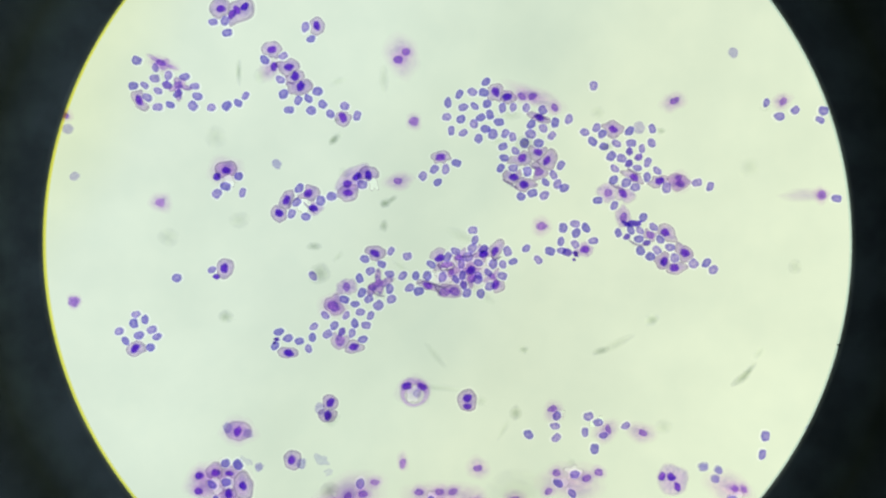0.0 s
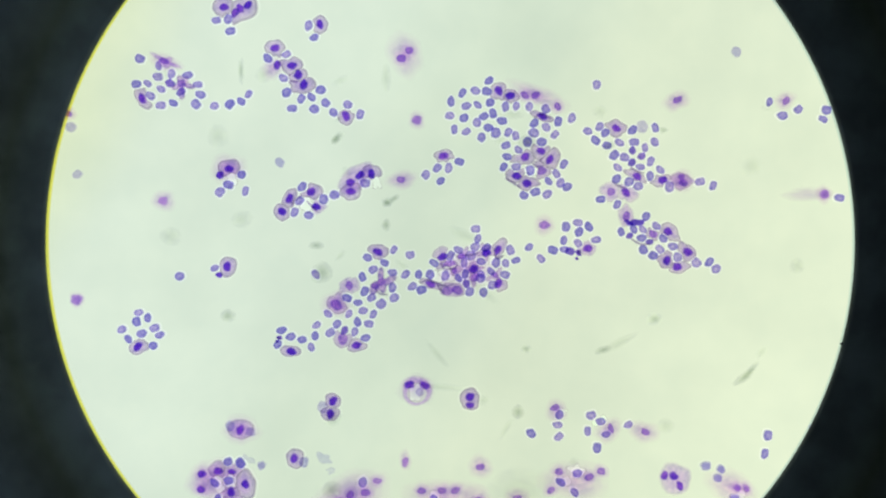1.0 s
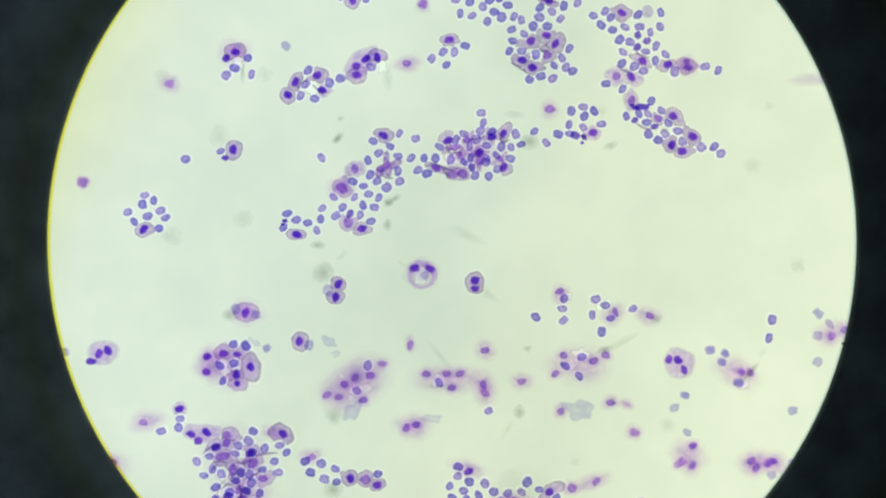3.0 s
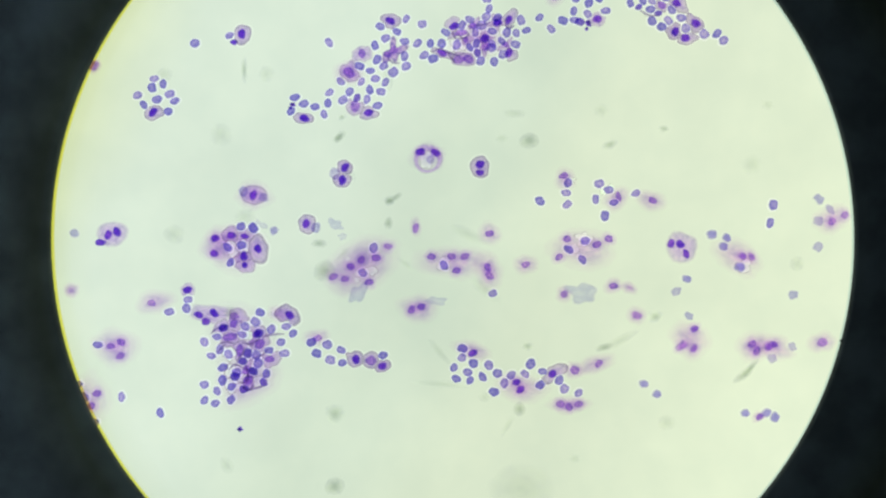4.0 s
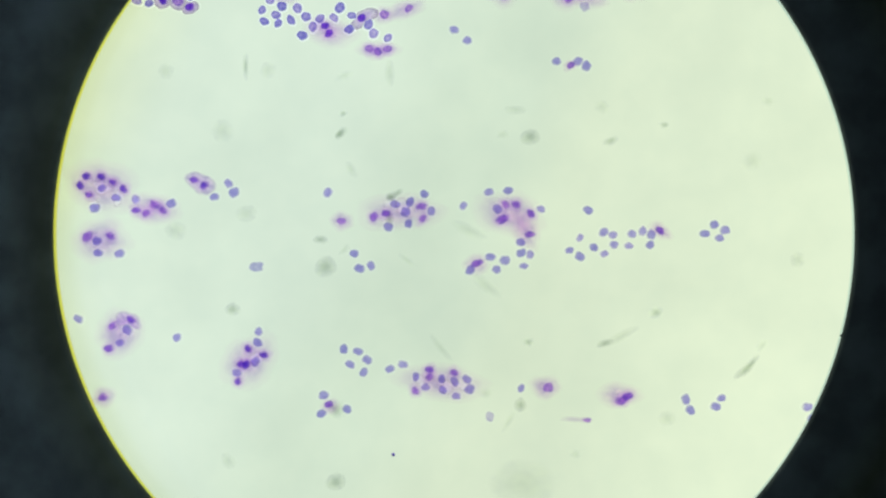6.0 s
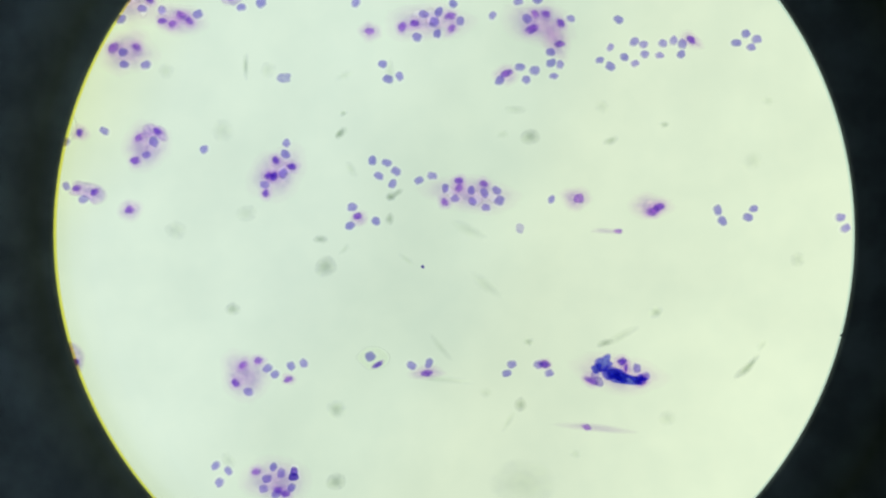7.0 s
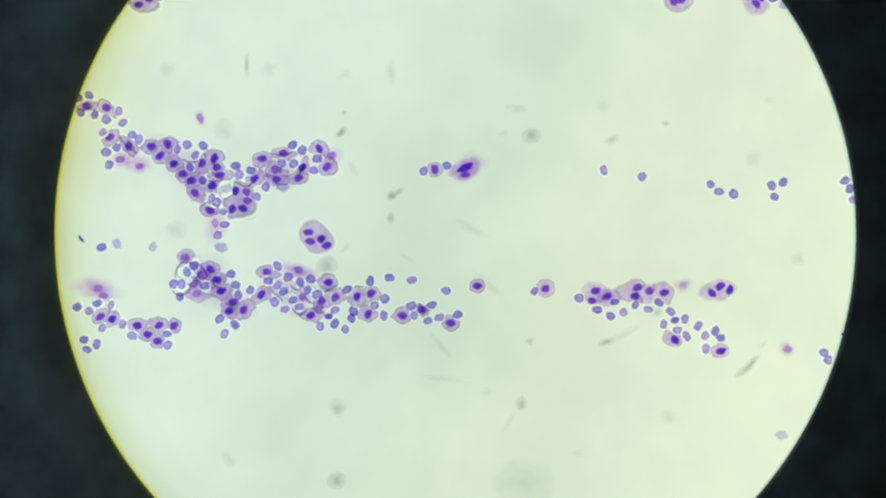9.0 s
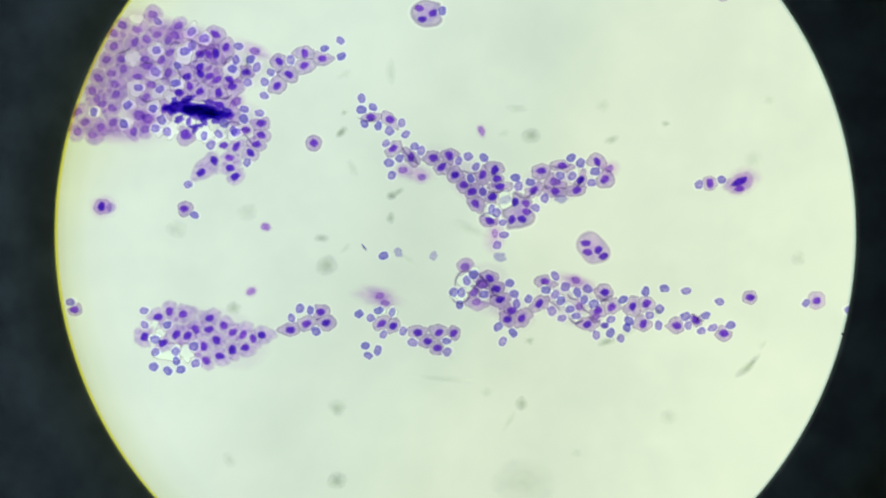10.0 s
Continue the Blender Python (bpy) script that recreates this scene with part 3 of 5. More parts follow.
def build_cells():
    """Shapes the tissue cells: flat edges where two meet, hollows round red cells and gaps, spurs between them."""
    segs = 44
    for i, (px, py, rx, ry, a, rough, corner, mat, field, nuclei, nmat, size) in enumerate(PENDING):
        big = max(rx, ry)
        ph = [dice.uniform(0, 6.283) for _ in range(4)]
        am = [rough * dice.uniform(0.4, 1.0) * k for k in (0.8, 0.7, 0.4 + corner * 0.6, 0.3 + corner * 0.5)]
        near = [(q[0] - px, q[1] - py, q) for j, q in enumerate(PENDING) if j != i and math.hypot(q[0] - px, q[1] - py) < BRIDGE * (big + max(q[2], q[3]))]
        balls = [(x - px, y - py, r) for x, y, r in ROUND if math.hypot(x - px, y - py) < BRIDGE * big + r]
        sides = dice.choice((5, 5, 6, 7)) if rough > 0.05 and len(nuclei) < 3 else 0
        flats = [((n + dice.uniform(-0.28, 0.28)) * 2 * math.pi / sides + ph[0], dice.uniform(0.86, 1.0)) for n in range(sides)]
        radii = []
        for k in range(segs):
            th = 2 * math.pi * k / segs + radians(a)
            own, bridge = reach(rx, ry, a, th), []
            r = own * (1 + sum(m * math.cos((n + 2) * th + p) for n, (m, p) in enumerate(zip(am, ph))))
            for to, d in flats:
                c = math.cos(th - to)
                if c > 0.3:
                    r = min(r * 1.015, own * d / c)
            for dx, dy, q in near:
                d, to = math.hypot(dx, dy), math.atan2(dy, dx)
                mine, other = reach(rx, ry, a, to), reach(q[2], q[3], q[4], to)
                c = math.cos(th - to)
                if c > 0.05 and d > 0.42 * max(mine, other):
                    hit = d * mine / (mine + other) * 1.01 / c
                    r = min(r, hit)
                    if c > 0.8 and hit < BRIDGE * own:
                        bridge.append(hit)
            for dx, dy, rb in balls:
                d, to = math.hypot(dx, dy), math.atan2(dy, dx)
                if d > 0.5 * reach(rx, ry, a, to) and d > rb:
                    off = d * math.sin(th - to)
                    if abs(off) < rb and math.cos(th - to) > 0:
                        hit = d * math.cos(th - to) - math.sqrt(rb * rb - off * off)
                        r = min(r, hit)
                        if hit < BRIDGE * own:
                            bridge.append(hit)
            if bridge and rough > 0.05:
                r = max(min(bridge), 0.4 * own)
            radii.append(max(r, 0.4 * own) / own)
        radii = [0.25 * radii[k - 1] + 0.5 * radii[k] + 0.25 * radii[(k + 1) % segs] for k in range(segs)]
        # the outline is given for the unit circle before it is stretched into the oval
        shape = []
        for k in range(segs):
            u = 2 * math.pi * k / segs
            t = math.atan2(ry * math.sin(u), rx * math.cos(u)) % (2 * math.pi) / (2 * math.pi) * segs
            n = int(t) % segs
            shape.append(radii[n] * (1 - t + int(t)) + radii[(n + 1) % segs] * (t - int(t)))
        ob = part("tissue_cell", blob_mesh("tissue_cell", [(blob(rx, ry, a, 0.0009, 0, segs, outline=shape, rings=RINGS[:-1] + (1.2,)), (0, 0))], mat), slide, px, py, 0.00001)
        nuclei_on(ob, px, py, field, nuclei, nmat, size)


def halos(parent, px, py, field, nuclei):
    """The pink bloom of stain that spreads round each nucleus in burst tissue."""
    for x, y, *more in nuclei:
        a = field.turn(more[0] if more else 0)
        rx, ry = (more[1], more[2]) if len(more) > 2 else (9, 7)
        qx, qy = field(x, y)
        part("stain_halo", blob_mesh("stain_halo", [(blob((rx + 8) * UNIT, (ry + 8) * UNIT, a, 0.0002, 0.1, 20, False), (0, 0))], HALO_STAIN), parent, qx - px, qy - py, 0.0002)


def smear(field, x, y, rx, ry, a=0, nuclei=(), mat=None, size=0.95, nmat=None):
    """Burst or thin tissue: a soft pink veil, with the nuclei that lie in it."""
    px, py = field(x, y)
    spread = 1.12 if mat else 1.3
    ob = part("smeared_tissue", blob_mesh("smeared_tissue", [(blob(rx * UNIT * spread, ry * UNIT * spread, field.turn(a), 0.0004, 0.09, 28, False), (0, 0))], mat or HAZE_STAIN), slide, px, py, 0.000005)
    nuclei_on(ob, px, py, field, nuclei, nmat or PINK_STAIN, size)
    if not mat and len(nuclei) > 1:
        halos(ob, px, py, field, nuclei)
    return ob


def shrivelled(field, x, y, rx, ry, a=0, nuclei=(), mat=None):
    """A crumpled, deeply stained cell drawn out into spikes, with blurred nuclei."""
    px, py = field(x, y)
    shape = blob_mesh("shrivelled_cell", [(blob(rx * UNIT * 1.1, ry * UNIT * 1.1, field.turn(a), 0.0006, 0.3, 32, False, corner=1.0), (0, 0))], mat or MAGENTA_STAIN)
    ob = part("shrivelled_cell", shape, slide, px, py, 0.000012, "crumpled magenta cell")
    nuclei_on(ob, px, py, field, nuclei, PINK_STAIN, 0.95)


def signet(field, x, y, inner, outer, nuclei):
    """A cell blown up round a clear bubble: a ring of thin tissue, with the nuclei pressed aside."""
    px, py = field(x, y)
    verts, faces, rho, unit = [], [], [], []
    segs, rings = 40, ((0.0, 1.02), (0.05, 0.94), (0.12, 0.78), (0.35, 0.45), (0.7, 0.62), (1.0, 0.98), (1.2, 1.2))
    for i in range(segs):
        th = 2 * math.pi * i / segs
        up = 0.8 + 0.3 * math.sin(th) + 0.06 * math.cos(3 * th)
        for share, tone in rings:
            r = (inner + (outer - inner) * share * up) * UNIT
            verts.append((r * math.cos(th), r * math.sin(th), 0.0003 * (1 - share)))
            rho.append(tone)
            unit.append((math.cos(th) * (1 + share), math.sin(th) * (1 + share), 0))
    n = len(rings)
    for i in range(segs):
        j = (i + 1) % segs
        faces += [(i * n + k, i * n + k + 1, j * n + k + 1, j * n + k) for k in range(n - 1)]
    me = mesh_from("ring_cell", verts, faces, SHEET_STAIN, True)
    me.attributes.new("rho", "FLOAT", "POINT").data.foreach_set("value", rho)
    me.attributes.new("unit", "FLOAT_VECTOR", "POINT").data.foreach_set("vector", [c for p in unit for c in p])
    ob = part("ring_cell", me, slide, px, py, 0.000012, "lilac cell swollen round a clear bubble")
    nuclei_on(ob, px, py, field, nuclei, NUCLEUS_STAIN, 1.0)
    halos(ob, px, py, field, nuclei)


def ghost(field, x, y, rx, ry, a=0):
    """A washed-out, crumpled cell without a nucleus."""
    px, py = field(x, y)
    part("cell_ghost", blob_mesh("cell_ghost", [(blob(rx * UNIT, ry * UNIT, field.turn(a), 0.0003, 0.16, 24, False, corner=0.7), (0, 0))], GHOST_STAIN), slide, px, py, 0.000012, "pale washed-out remains of a cell")


def sheet(field, x, y, rx, ry, a=0, nuclei=(), size=1.0):
    return smear(field, x, y, rx, ry, a, nuclei, SHEET_STAIN, size, NUCLEUS_STAIN)


def gaps(field, spots, mat=None):
    """Clear gaps left round shrunken cells, their bright glint painted into the stain."""
    for x, y, r in spots:
        px, py = field(x + dice.uniform(-2.5, 2.5), y + dice.uniform(-2.5, 2.5))
        ROUND.append((px, py, r * UNIT * 0.92))
        part("clear_gap", blob_mesh("clear_gap", [(blob(r * UNIT * 1.04, r * UNIT * dice.uniform(0.76, 0.95), dice.uniform(-90, 90), 0.0003, 0.2, 24, False, corner=0.5), (0, 0))], mat or (SOFT_GAP_STAIN if field.defocused else GAP_STAIN)), slide, px, py, 0.000015)


def fold(field, places, width=2.6):
    """A dark crease where the edges of flattened cells overlap: a thin tapered strip along a smooth line."""
    line = []
    ends = [places[0]] + list(places) + [places[-1]]
    for a, b, c, d in zip(ends, ends[1:], ends[2:], ends[3:]):
        for n in range(6):
            t = n / 6
            line.append([0.5 * (2 * q + (r - p) * t + (2 * p - 5 * q + 4 * r - s) * t * t + (3 * q - p - 3 * r + s) * t ** 3) for p, q, r, s in zip(a, b, c, d)])
    line.append(list(places[-1]))
    spots = [field(x, y) for x, y in line]
    ox, oy = spots[len(spots) // 2]
    verts, faces, rho, unit = [], [], [], []
    steps = (-1.0, -0.55, 0.0, 0.55, 1.0)
    for i, (x, y) in enumerate(spots):
        p, q = spots[max(i - 1, 0)], spots[min(i + 1, len(spots) - 1)]
        dx, dy = q[0] - p[0], q[1] - p[1]
        far = math.hypot(dx, dy) or 1.0
        share = i / (len(spots) - 1)
        half = width * UNIT * (0.45 + 0.75 * math.sin(math.pi * share)) * dice.uniform(0.85, 1.15)
        for k in steps:
            verts.append((x - ox - dy / far * half * k, y - oy + dx / far * half * k, 0.0004 * (1 - k * k)))
            rho.append(max(abs(k), 1.0 if i in (0, len(spots) - 1) else 0.0))
            unit.append((i * 0.35, k, 0))
    n = len(steps)
    for i in range(len(spots) - 1):
        faces += [(i * n + k, i * n + k + 1, i * n + n + k + 1, i * n + n + k) for k in range(n - 1)]
    me = mesh_from("membrane_fold", verts, faces, FOLD_STAIN, True)
    me.attributes.new("rho", "FLOAT", "POINT").data.foreach_set("value", rho)
    me.attributes.new("unit", "FLOAT_VECTOR", "POINT").data.foreach_set("vector", [c for p in unit for c in p])
    part("membrane_fold", me, slide, ox, oy, 0.00025, "dark crease in the overlapping cell edges")


def clump(field, blobs, label, mat=None):
    """A dense dark clump of stain and crushed cells, of several lobes."""
    px, py = field(*blobs[0][:2])
    lobes = []
    for x, y, rx, ry, a in blobs:
        qx, qy = field(x, y)
        lobes.append((blob(rx * UNIT, ry * UNIT, field.turn(a), 0.0022, 0.13, 28, corner=0.8), (qx - px, qy - py)))
    part("stain_clump", blob_mesh("stain_clump", lobes, mat or CLUMP_STAIN), slide, px, py, 0.00003, label)

# ---- first field: the smear as the clip opens ----
F = FIRST
reds(F, [(243, 108, -30), (276, 121), (275, 140, 0), (237, 153, 20), (257, 152, -30), (299, 135, 80), (328, 137, 10), (346, 154, 0), (351, 172, -20),
         (281, 162, -20), (262, 174, -30), (281, 191, 0), (303, 187, -20), (343, 189, -60), (376, 192, 0), (403, 189, 60), (423, 184, -30), (436, 171, 60), (316, 167, 40)])
reds(F, [(297, 152, -30)], "dark")
reds(F, [(121, 229), (133, 313, 15), (491, 291, -60)], "pale")
for x, y, rx, ry, a in [(567, 814, 15, 9, -25), (580, 836, 8, 6, 0), (434, 817, 14, 5, -35), (458, 827, 7, 6, 20)]:
    ghost(F, x, y, rx, ry, a)
cell(F, 248, 178, 22, 12, -55, [(248, 179, -60)])
shrivelled(F, 318, 155, 15, 14, 10, [(317, 152, 0, 9, 7)])
smear(F, 288, 114, 26, 14, -20)
shrivelled(F, 288, 113, 19, 9, -20, [(286, 112, -15, 10, 6)], SHEET_STAIN)
smear(F, 117, 205, 12, 12, 0, [(116, 205)])
# top row
cell(F, 390, 15, 20, 17, 0, [(392, 17, -10)])
cell(F, 424, 20, 29, 20, 30, [(411, 27, 70), (420, 19, -60), (434, 13, 50)])
reds(F, [(378, 40), (399, 38), (403, 59), (541, 49, 80), (551, 70, 20), (469, 107, -40), (502, 100, 30), (497, 142), (503, 168, 50), (513, 196, 0), (529, 179, 60),
         (547, 176, -40), (563, 163, 0), (552, 197, -20), (572, 186, -50), (586, 203, -40), (611, 189, -10), (633, 206, 75)])
cell(F, 561, 47, 14, 17, 0, [(561, 47, -75)])
cell(F, 481, 88, 19, 15, 0, [(482, 89, 5)])
smear(F, 478, 124, 20, 16, 30, [(486, 119, 70)], nmat=NUCLEUS_STAIN)
cell(F, 513, 120, 20, 17, 0, [(512, 120, 0)])
cell(F, 523, 138, 17, 15, 0, [(523, 136, 80)])
cell(F, 531, 153, 22, 13, 10, [(533, 154, 65)])
cell(F, 607, 211, 14, 14, 0, [(608, 209, -60)])
smear(F, 711, 99, 29, 33, 20, [(719, 93, 0, 8, 7), (705, 107, 30, 9, 8)])
smear(F, 733, 216, 14, 14, 0, [(733, 216, 0, 10, 9.5)], nmat=FADED_STAIN)
smear(F, 1191, 181, 22, 16, 20, [(1192, 180, 35, 10, 6)])
# the broad patch
reds(F, [(860, 146), (813, 168), (836, 164), (856, 165), (793, 183), (820, 191), (840, 189), (862, 185), (791, 208, 0), (816, 212), (839, 220, -60), (851, 209),
         (867, 204), (889, 192, 90), (908, 191, 80), (883, 217, 0), (859, 229), (872, 238), (799, 232), (820, 236, 30), (847, 246), (894, 237, 60), (907, 243, -80), (931, 192)])
reds(F, [(960, 196), (940, 221, 40), (961, 228), (939, 238, -15), (982, 218), (1006, 212), (976, 241), (928, 254), (953, 254, 10), (890, 260, 20), (912, 268), (892, 280),
         (886, 298, 60), (908, 298, 0), (933, 304), (992, 293, 60), (979, 310), (965, 323, -50), (986, 326, 60), (998, 333, 20), (942, 342, 20), (922, 348, -35), (963, 346, 30)])
reds(F, [(808, 289, -20), (769, 300, 50), (789, 300, 80), (749, 312, 80), (775, 323)])
smear(F, 945, 172, 52, 17, -20, [(923, 172, -40), (942, 172, 40), (981, 192, -70)])
cell(F, 780, 277, 18, 10, 5, [(780, 279, 0)])
cell(F, 877, 164, 18, 14, 10, [(877, 164, -70)])
cell(F, 898, 171, 17, 11, -10, [(897, 173, 20)])
cell(F, 953, 209, 26, 7, -20, [(954, 209, -25)])
gaps(F, [(933, 304, 13)])
cell(F, 922, 281, 22, 11, 10, [(924, 280, 30)])
cell(F, 952, 269, 19, 14, 0, [(952, 270, -20)])
cell(F, 969, 283, 21, 15, 50, [(967, 285, 60)])
cell(F, 953, 304, 15, 14, 0, [(953, 305, 15)], nmat=PINK_STAIN)
cell(F, 908, 313, 18, 13, 0, [(909, 314, 0)])
cell(F, 927, 326, 22, 12, -10, [(927, 327, -15)])
# the patch beside it
reds(F, [(1050, 153), (1034, 235, -30), (1055, 227, 50), (1065, 238, 40), (1048, 251, -40), (1068, 260, 0), (1113, 233), (1153, 229, -70), (1090, 255, -30), (1116, 254, 0),
         (1152, 254, -50), (1135, 264), (1081, 277, 50), (1099, 281, 0), (1145, 288, 70), (1127, 298), (1087, 299, -40), (1162, 303), (1085, 319), (1144, 314), (1107, 324, 30),
         (1123, 332, 10), (1178, 333, 90), (1232, 324, 15), (1255, 331, 70), (1057, 355)])
reds(F, [(1113, 269), (1129, 279, 30), (1112, 290, 40)], "dark", 0.85)
reds(F, [(1130, 227, -60)], "pale", 1.2)
cell(F, 1084, 229, 17, 15, -30, [(1084, 230, -40)])
cell(F, 1118, 314, 19, 9, -30, [(1121, 315, -50)])
cell(F, 1164, 322, 18, 12, 0, [(1166, 321, 10)])
smear(F, 1198, 322, 22, 19)
cell(F, 1198, 323, 18, 16, 0, [(1202, 326, -10, 9, 7), (1199, 315, 0, 7, 5)], mat=MOSAIC_STAIN, nmat=PINK_STAIN)
cell(F, 1074, 342, 21, 18, 0, [(1075, 342, 50)], mat=SHEET_STAIN, nmat=PINK_STAIN)
cell(F, 1104, 343, 24, 12, -20, [(1101, 343, -40)], mat=SHEET_STAIN)
reds(F, [(1086, 364), (1137, 385), (1093, 412), (1115, 407), (1131, 408), (1129, 423, 0), (1155, 402, -40), (1167, 424), (1132, 444), (1149, 454), (1161, 443, -50),
         (1184, 438, -10), (1192, 457), (1225, 467), (1248, 466, 50), (1260, 478)])
reds(F, [(1108, 419), (1143, 430, 10)], "dark", 0.85)
clump(F, [(1120, 396, 16, 6, 5), (1106, 395, 8, 4, -20)], "dark blue smear of stain", HEAP_STAIN)
cell(F, 1102, 384, 15, 16, 0, [(1102, 385, 70)], mat=SHEET_STAIN, nmat=PINK_STAIN)
cell(F, 1178, 411, 19, 14, -40, [(1175, 412, -30)])
cell(F, 1210, 448, 18, 13, -40, [(1210, 448, -30)])
cell(F, 1172, 462, 16, 15, 0, [(1173, 463, 80)])
cell(F, 1193, 475, 18, 11, 0, [(1191, 474, 0)])
cell(F, 1149, 416, 13, 11, -50, [(1149, 416, -50)], nmat=PINK_STAIN)
# middle groups
smear(F, 400, 302, 28, 24)
cell(F, 402, 302, 20, 17, 0, [(402, 303, 0), (386, 314, 20, 8, 7)])
reds(F, [(424, 313), (401, 331, -15), (386, 344, 60), (431, 342), (531, 334), (527, 359), (518, 379, 70), (543, 384), (569, 356, 70), (588, 348, 10), (642, 327, -15)])
gaps(F, [(406, 319, 11), (661, 324, 11), (538, 364, 14)])
cell(F, 508, 355, 20, 11, 65, [(509, 355, 70)])
cell(F, 496, 378, 15, 16, 0, [(496, 378, -40)])
cell(F, 548, 343, 20, 17, 0, [(547, 343, 30)])
cell(F, 556, 369, 20, 14, 20, [(556, 369, -20)], mat=SHEET_STAIN)
cell(F, 653, 309, 18, 16, 0, [(653, 311, -70)])
sheet(F, 624, 318, 34, 18, 40, [(633, 313, 40), (616, 326, 30)])
cell(F, 617, 342, 19, 15, 0, [(617, 342, 0)])
smear(F, 706, 321, 25, 15, 5, [(705, 321, 10)])
smear(F, 286, 360, 19, 17, 0, [(286, 360, 0, 10, 8.5)], nmat=FADED_STAIN)
# the long trail
reds(F, [(556, 488, -60), (647, 458), (677, 467), (657, 479, 45), (693, 444, 60), (722, 453, 0), (638, 492, -70), (691, 484, 0), (714, 487, 50), (642, 517), (611, 529),
         (630, 537, 0), (654, 528, 30), (691, 510, 80), (694, 528, 30), (671, 539), (639, 551, 0), (657, 557), (614, 557), (577, 557, -40)])
reds(F, [(557, 577), (593, 575), (629, 571), (649, 574), (581, 590, 30), (554, 596, 80), (624, 588, 80), (643, 599), (547, 616), (531, 603), (511, 598, 20), (495, 587, 15),
         (488, 612), (726, 508, 40), (737, 487, 75)])
reds(F, [(606, 586)], "dark")
clump(F, [(491, 600, 5, 4, 0), (487, 606, 3, 3, 0)], "small black grain of stain")
cell(F, 664, 448, 18, 14, -20, [(665, 448, -20)])
cell(F, 614, 507, 18, 14, 0, [(615, 507, -70)], mat=SHEET_STAIN, nmat=PINK_STAIN)
smear(F, 592, 540, 24, 22)
cell(F, 592, 540, 18, 17, -20, [(592, 541, -35, 13, 9)], mat=MOSAIC_STAIN, nmat=PINK_STAIN)
shrivelled(F, 671, 503, 19, 15, 60, [(672, 500, 40, 9, 7), (660, 508, -20, 8, 6)])
cell(F, 603, 601, 16, 16, 0, [(603, 601, 90, 12, 9)], mat=MOSAIC_STAIN, nmat=PINK_STAIN)
cell(F, 627, 613, 19, 11, 10, [(627, 612, 20)])
cell(F, 511, 624, 18, 10, 0, [(512, 624, -10)])
# the dense middle
smear(F, 822, 478, 54, 34, 8)
cell(F, 789, 468, 22, 12, 8, [(791, 468, 5, 13, 6)], nmat=PINK_STAIN)
mosaic(F, 16, [(834, 477, 20, 9, 8), (856, 449, 10), (779, 456, 20)], NUCLEUS_STAIN)
mosaic(F, 18, [(812, 455, 20, 8, 5), (835, 492, 40, 9, 7), (872, 488, -30, 7, 5), (800, 480, 60, 6, 5)], PINK_STAIN)
reds(F, [(837, 407, 0), (841, 424), (836, 439), (856, 440), (807, 444), (793, 454), (828, 454, 10), (764, 467, -30), (817, 466), (847, 464), (873, 466, 80),
         (890, 467), (908, 462, 20), (898, 444), (931, 439, 40), (952, 459, -50), (973, 444, -20), (757, 487, 90), (784, 489, 70), (819, 486), (847, 486), (864, 481, -40)])
reds(F, [(889, 487, -20), (807, 493, -60), (846, 493), (867, 505, 20), (827, 517), (851, 518), (742, 514, 30), (996, 403, 80), (1017, 396, 0), (1036, 403, -60),
         (1019, 412, 60), (992, 427), (1017, 432), (1049, 426), (993, 443, 0)])
reds(F, [(1003, 446, -30), (821, 503)], "dark")
gaps(F, [(784, 489, 15), (797, 463, 12), (767, 489, 12), (866, 461, 8)])
cell(F, 879, 439, 19, 11, 60, [(876, 444, 60)])
cell(F, 879, 502, 16, 16, 0, [(877, 502, 70)])
cell(F, 762, 502, 24, 10, -15, [(758, 504, -20)])
cell(F, 796, 514, 27, 12, -5, [(788, 515, 0, 12, 8), (805, 514, -10, 11, 8)], mat=MOSAIC_STAIN, nmat=PINK_STAIN)
cell(F, 1034, 441, 16, 14, 0, [(1034, 441, 0)], mat=SHEET_STAIN)
clump(F, [(1018, 449, 4, 7, 40), (1015, 459, 3, 3, 0)], "small dark grain of stain")
smear(F, 958, 400, 17, 16, 0, [(958, 400, 0, 11, 8)], nmat=FADED_STAIN)
for places in [[(741, 502), (752, 496), (763, 500), (774, 504), (787, 507), (799, 503)], [(776, 464), (782, 477), (797, 476), (807, 469)], [(812, 454), (832, 452), (844, 447)],
               [(869, 452), (877, 459), (887, 452)], [(769, 502), (774, 512), (782, 521)], [(660, 514), (670, 521), (683, 523)], [(1108, 297), (1120, 305), (1134, 309)],
               [(1075, 322), (1088, 331), (1104, 336)], [(1110, 424), (1128, 434), (1144, 433)], [(538, 358), (548, 368), (560, 379)], [(512, 366), (520, 356), (532, 349)],
               [(938, 213), (953, 205), (970, 214)], [(888, 318), (903, 326), (917, 336)], [(935, 290), (944, 297), (957, 296)]]:
    fold(F, places)
# rosette and loose cells
reds(F, [(243, 559, 10), (259, 568, 80), (239, 575), (213, 589, 20), (224, 606, -60), (248, 596), (271, 586, 20), (280, 598), (268, 617, 20), (378, 479, 20), (316, 494, 25)])
cell(F, 241, 620, 18, 12, 20, [(241, 619, 40)])
cell(F, 401, 476, 16, 19, 0, [(400, 476, 90), (386, 491, 0, 7, 5)])
smear(F, 133, 536, 13, 13, 0, [(133, 536, 0, 12, 11)], nmat=FADED_STAIN)
cell(F, 584, 711, 15, 14, -30, [(585, 711, 60)])
cell(F, 580, 734, 17, 13, 10, [(580, 734, 85)])
reds(F, [(566, 722), (402, 758), (532, 821, 80), (420, 825, -60)], "pale")
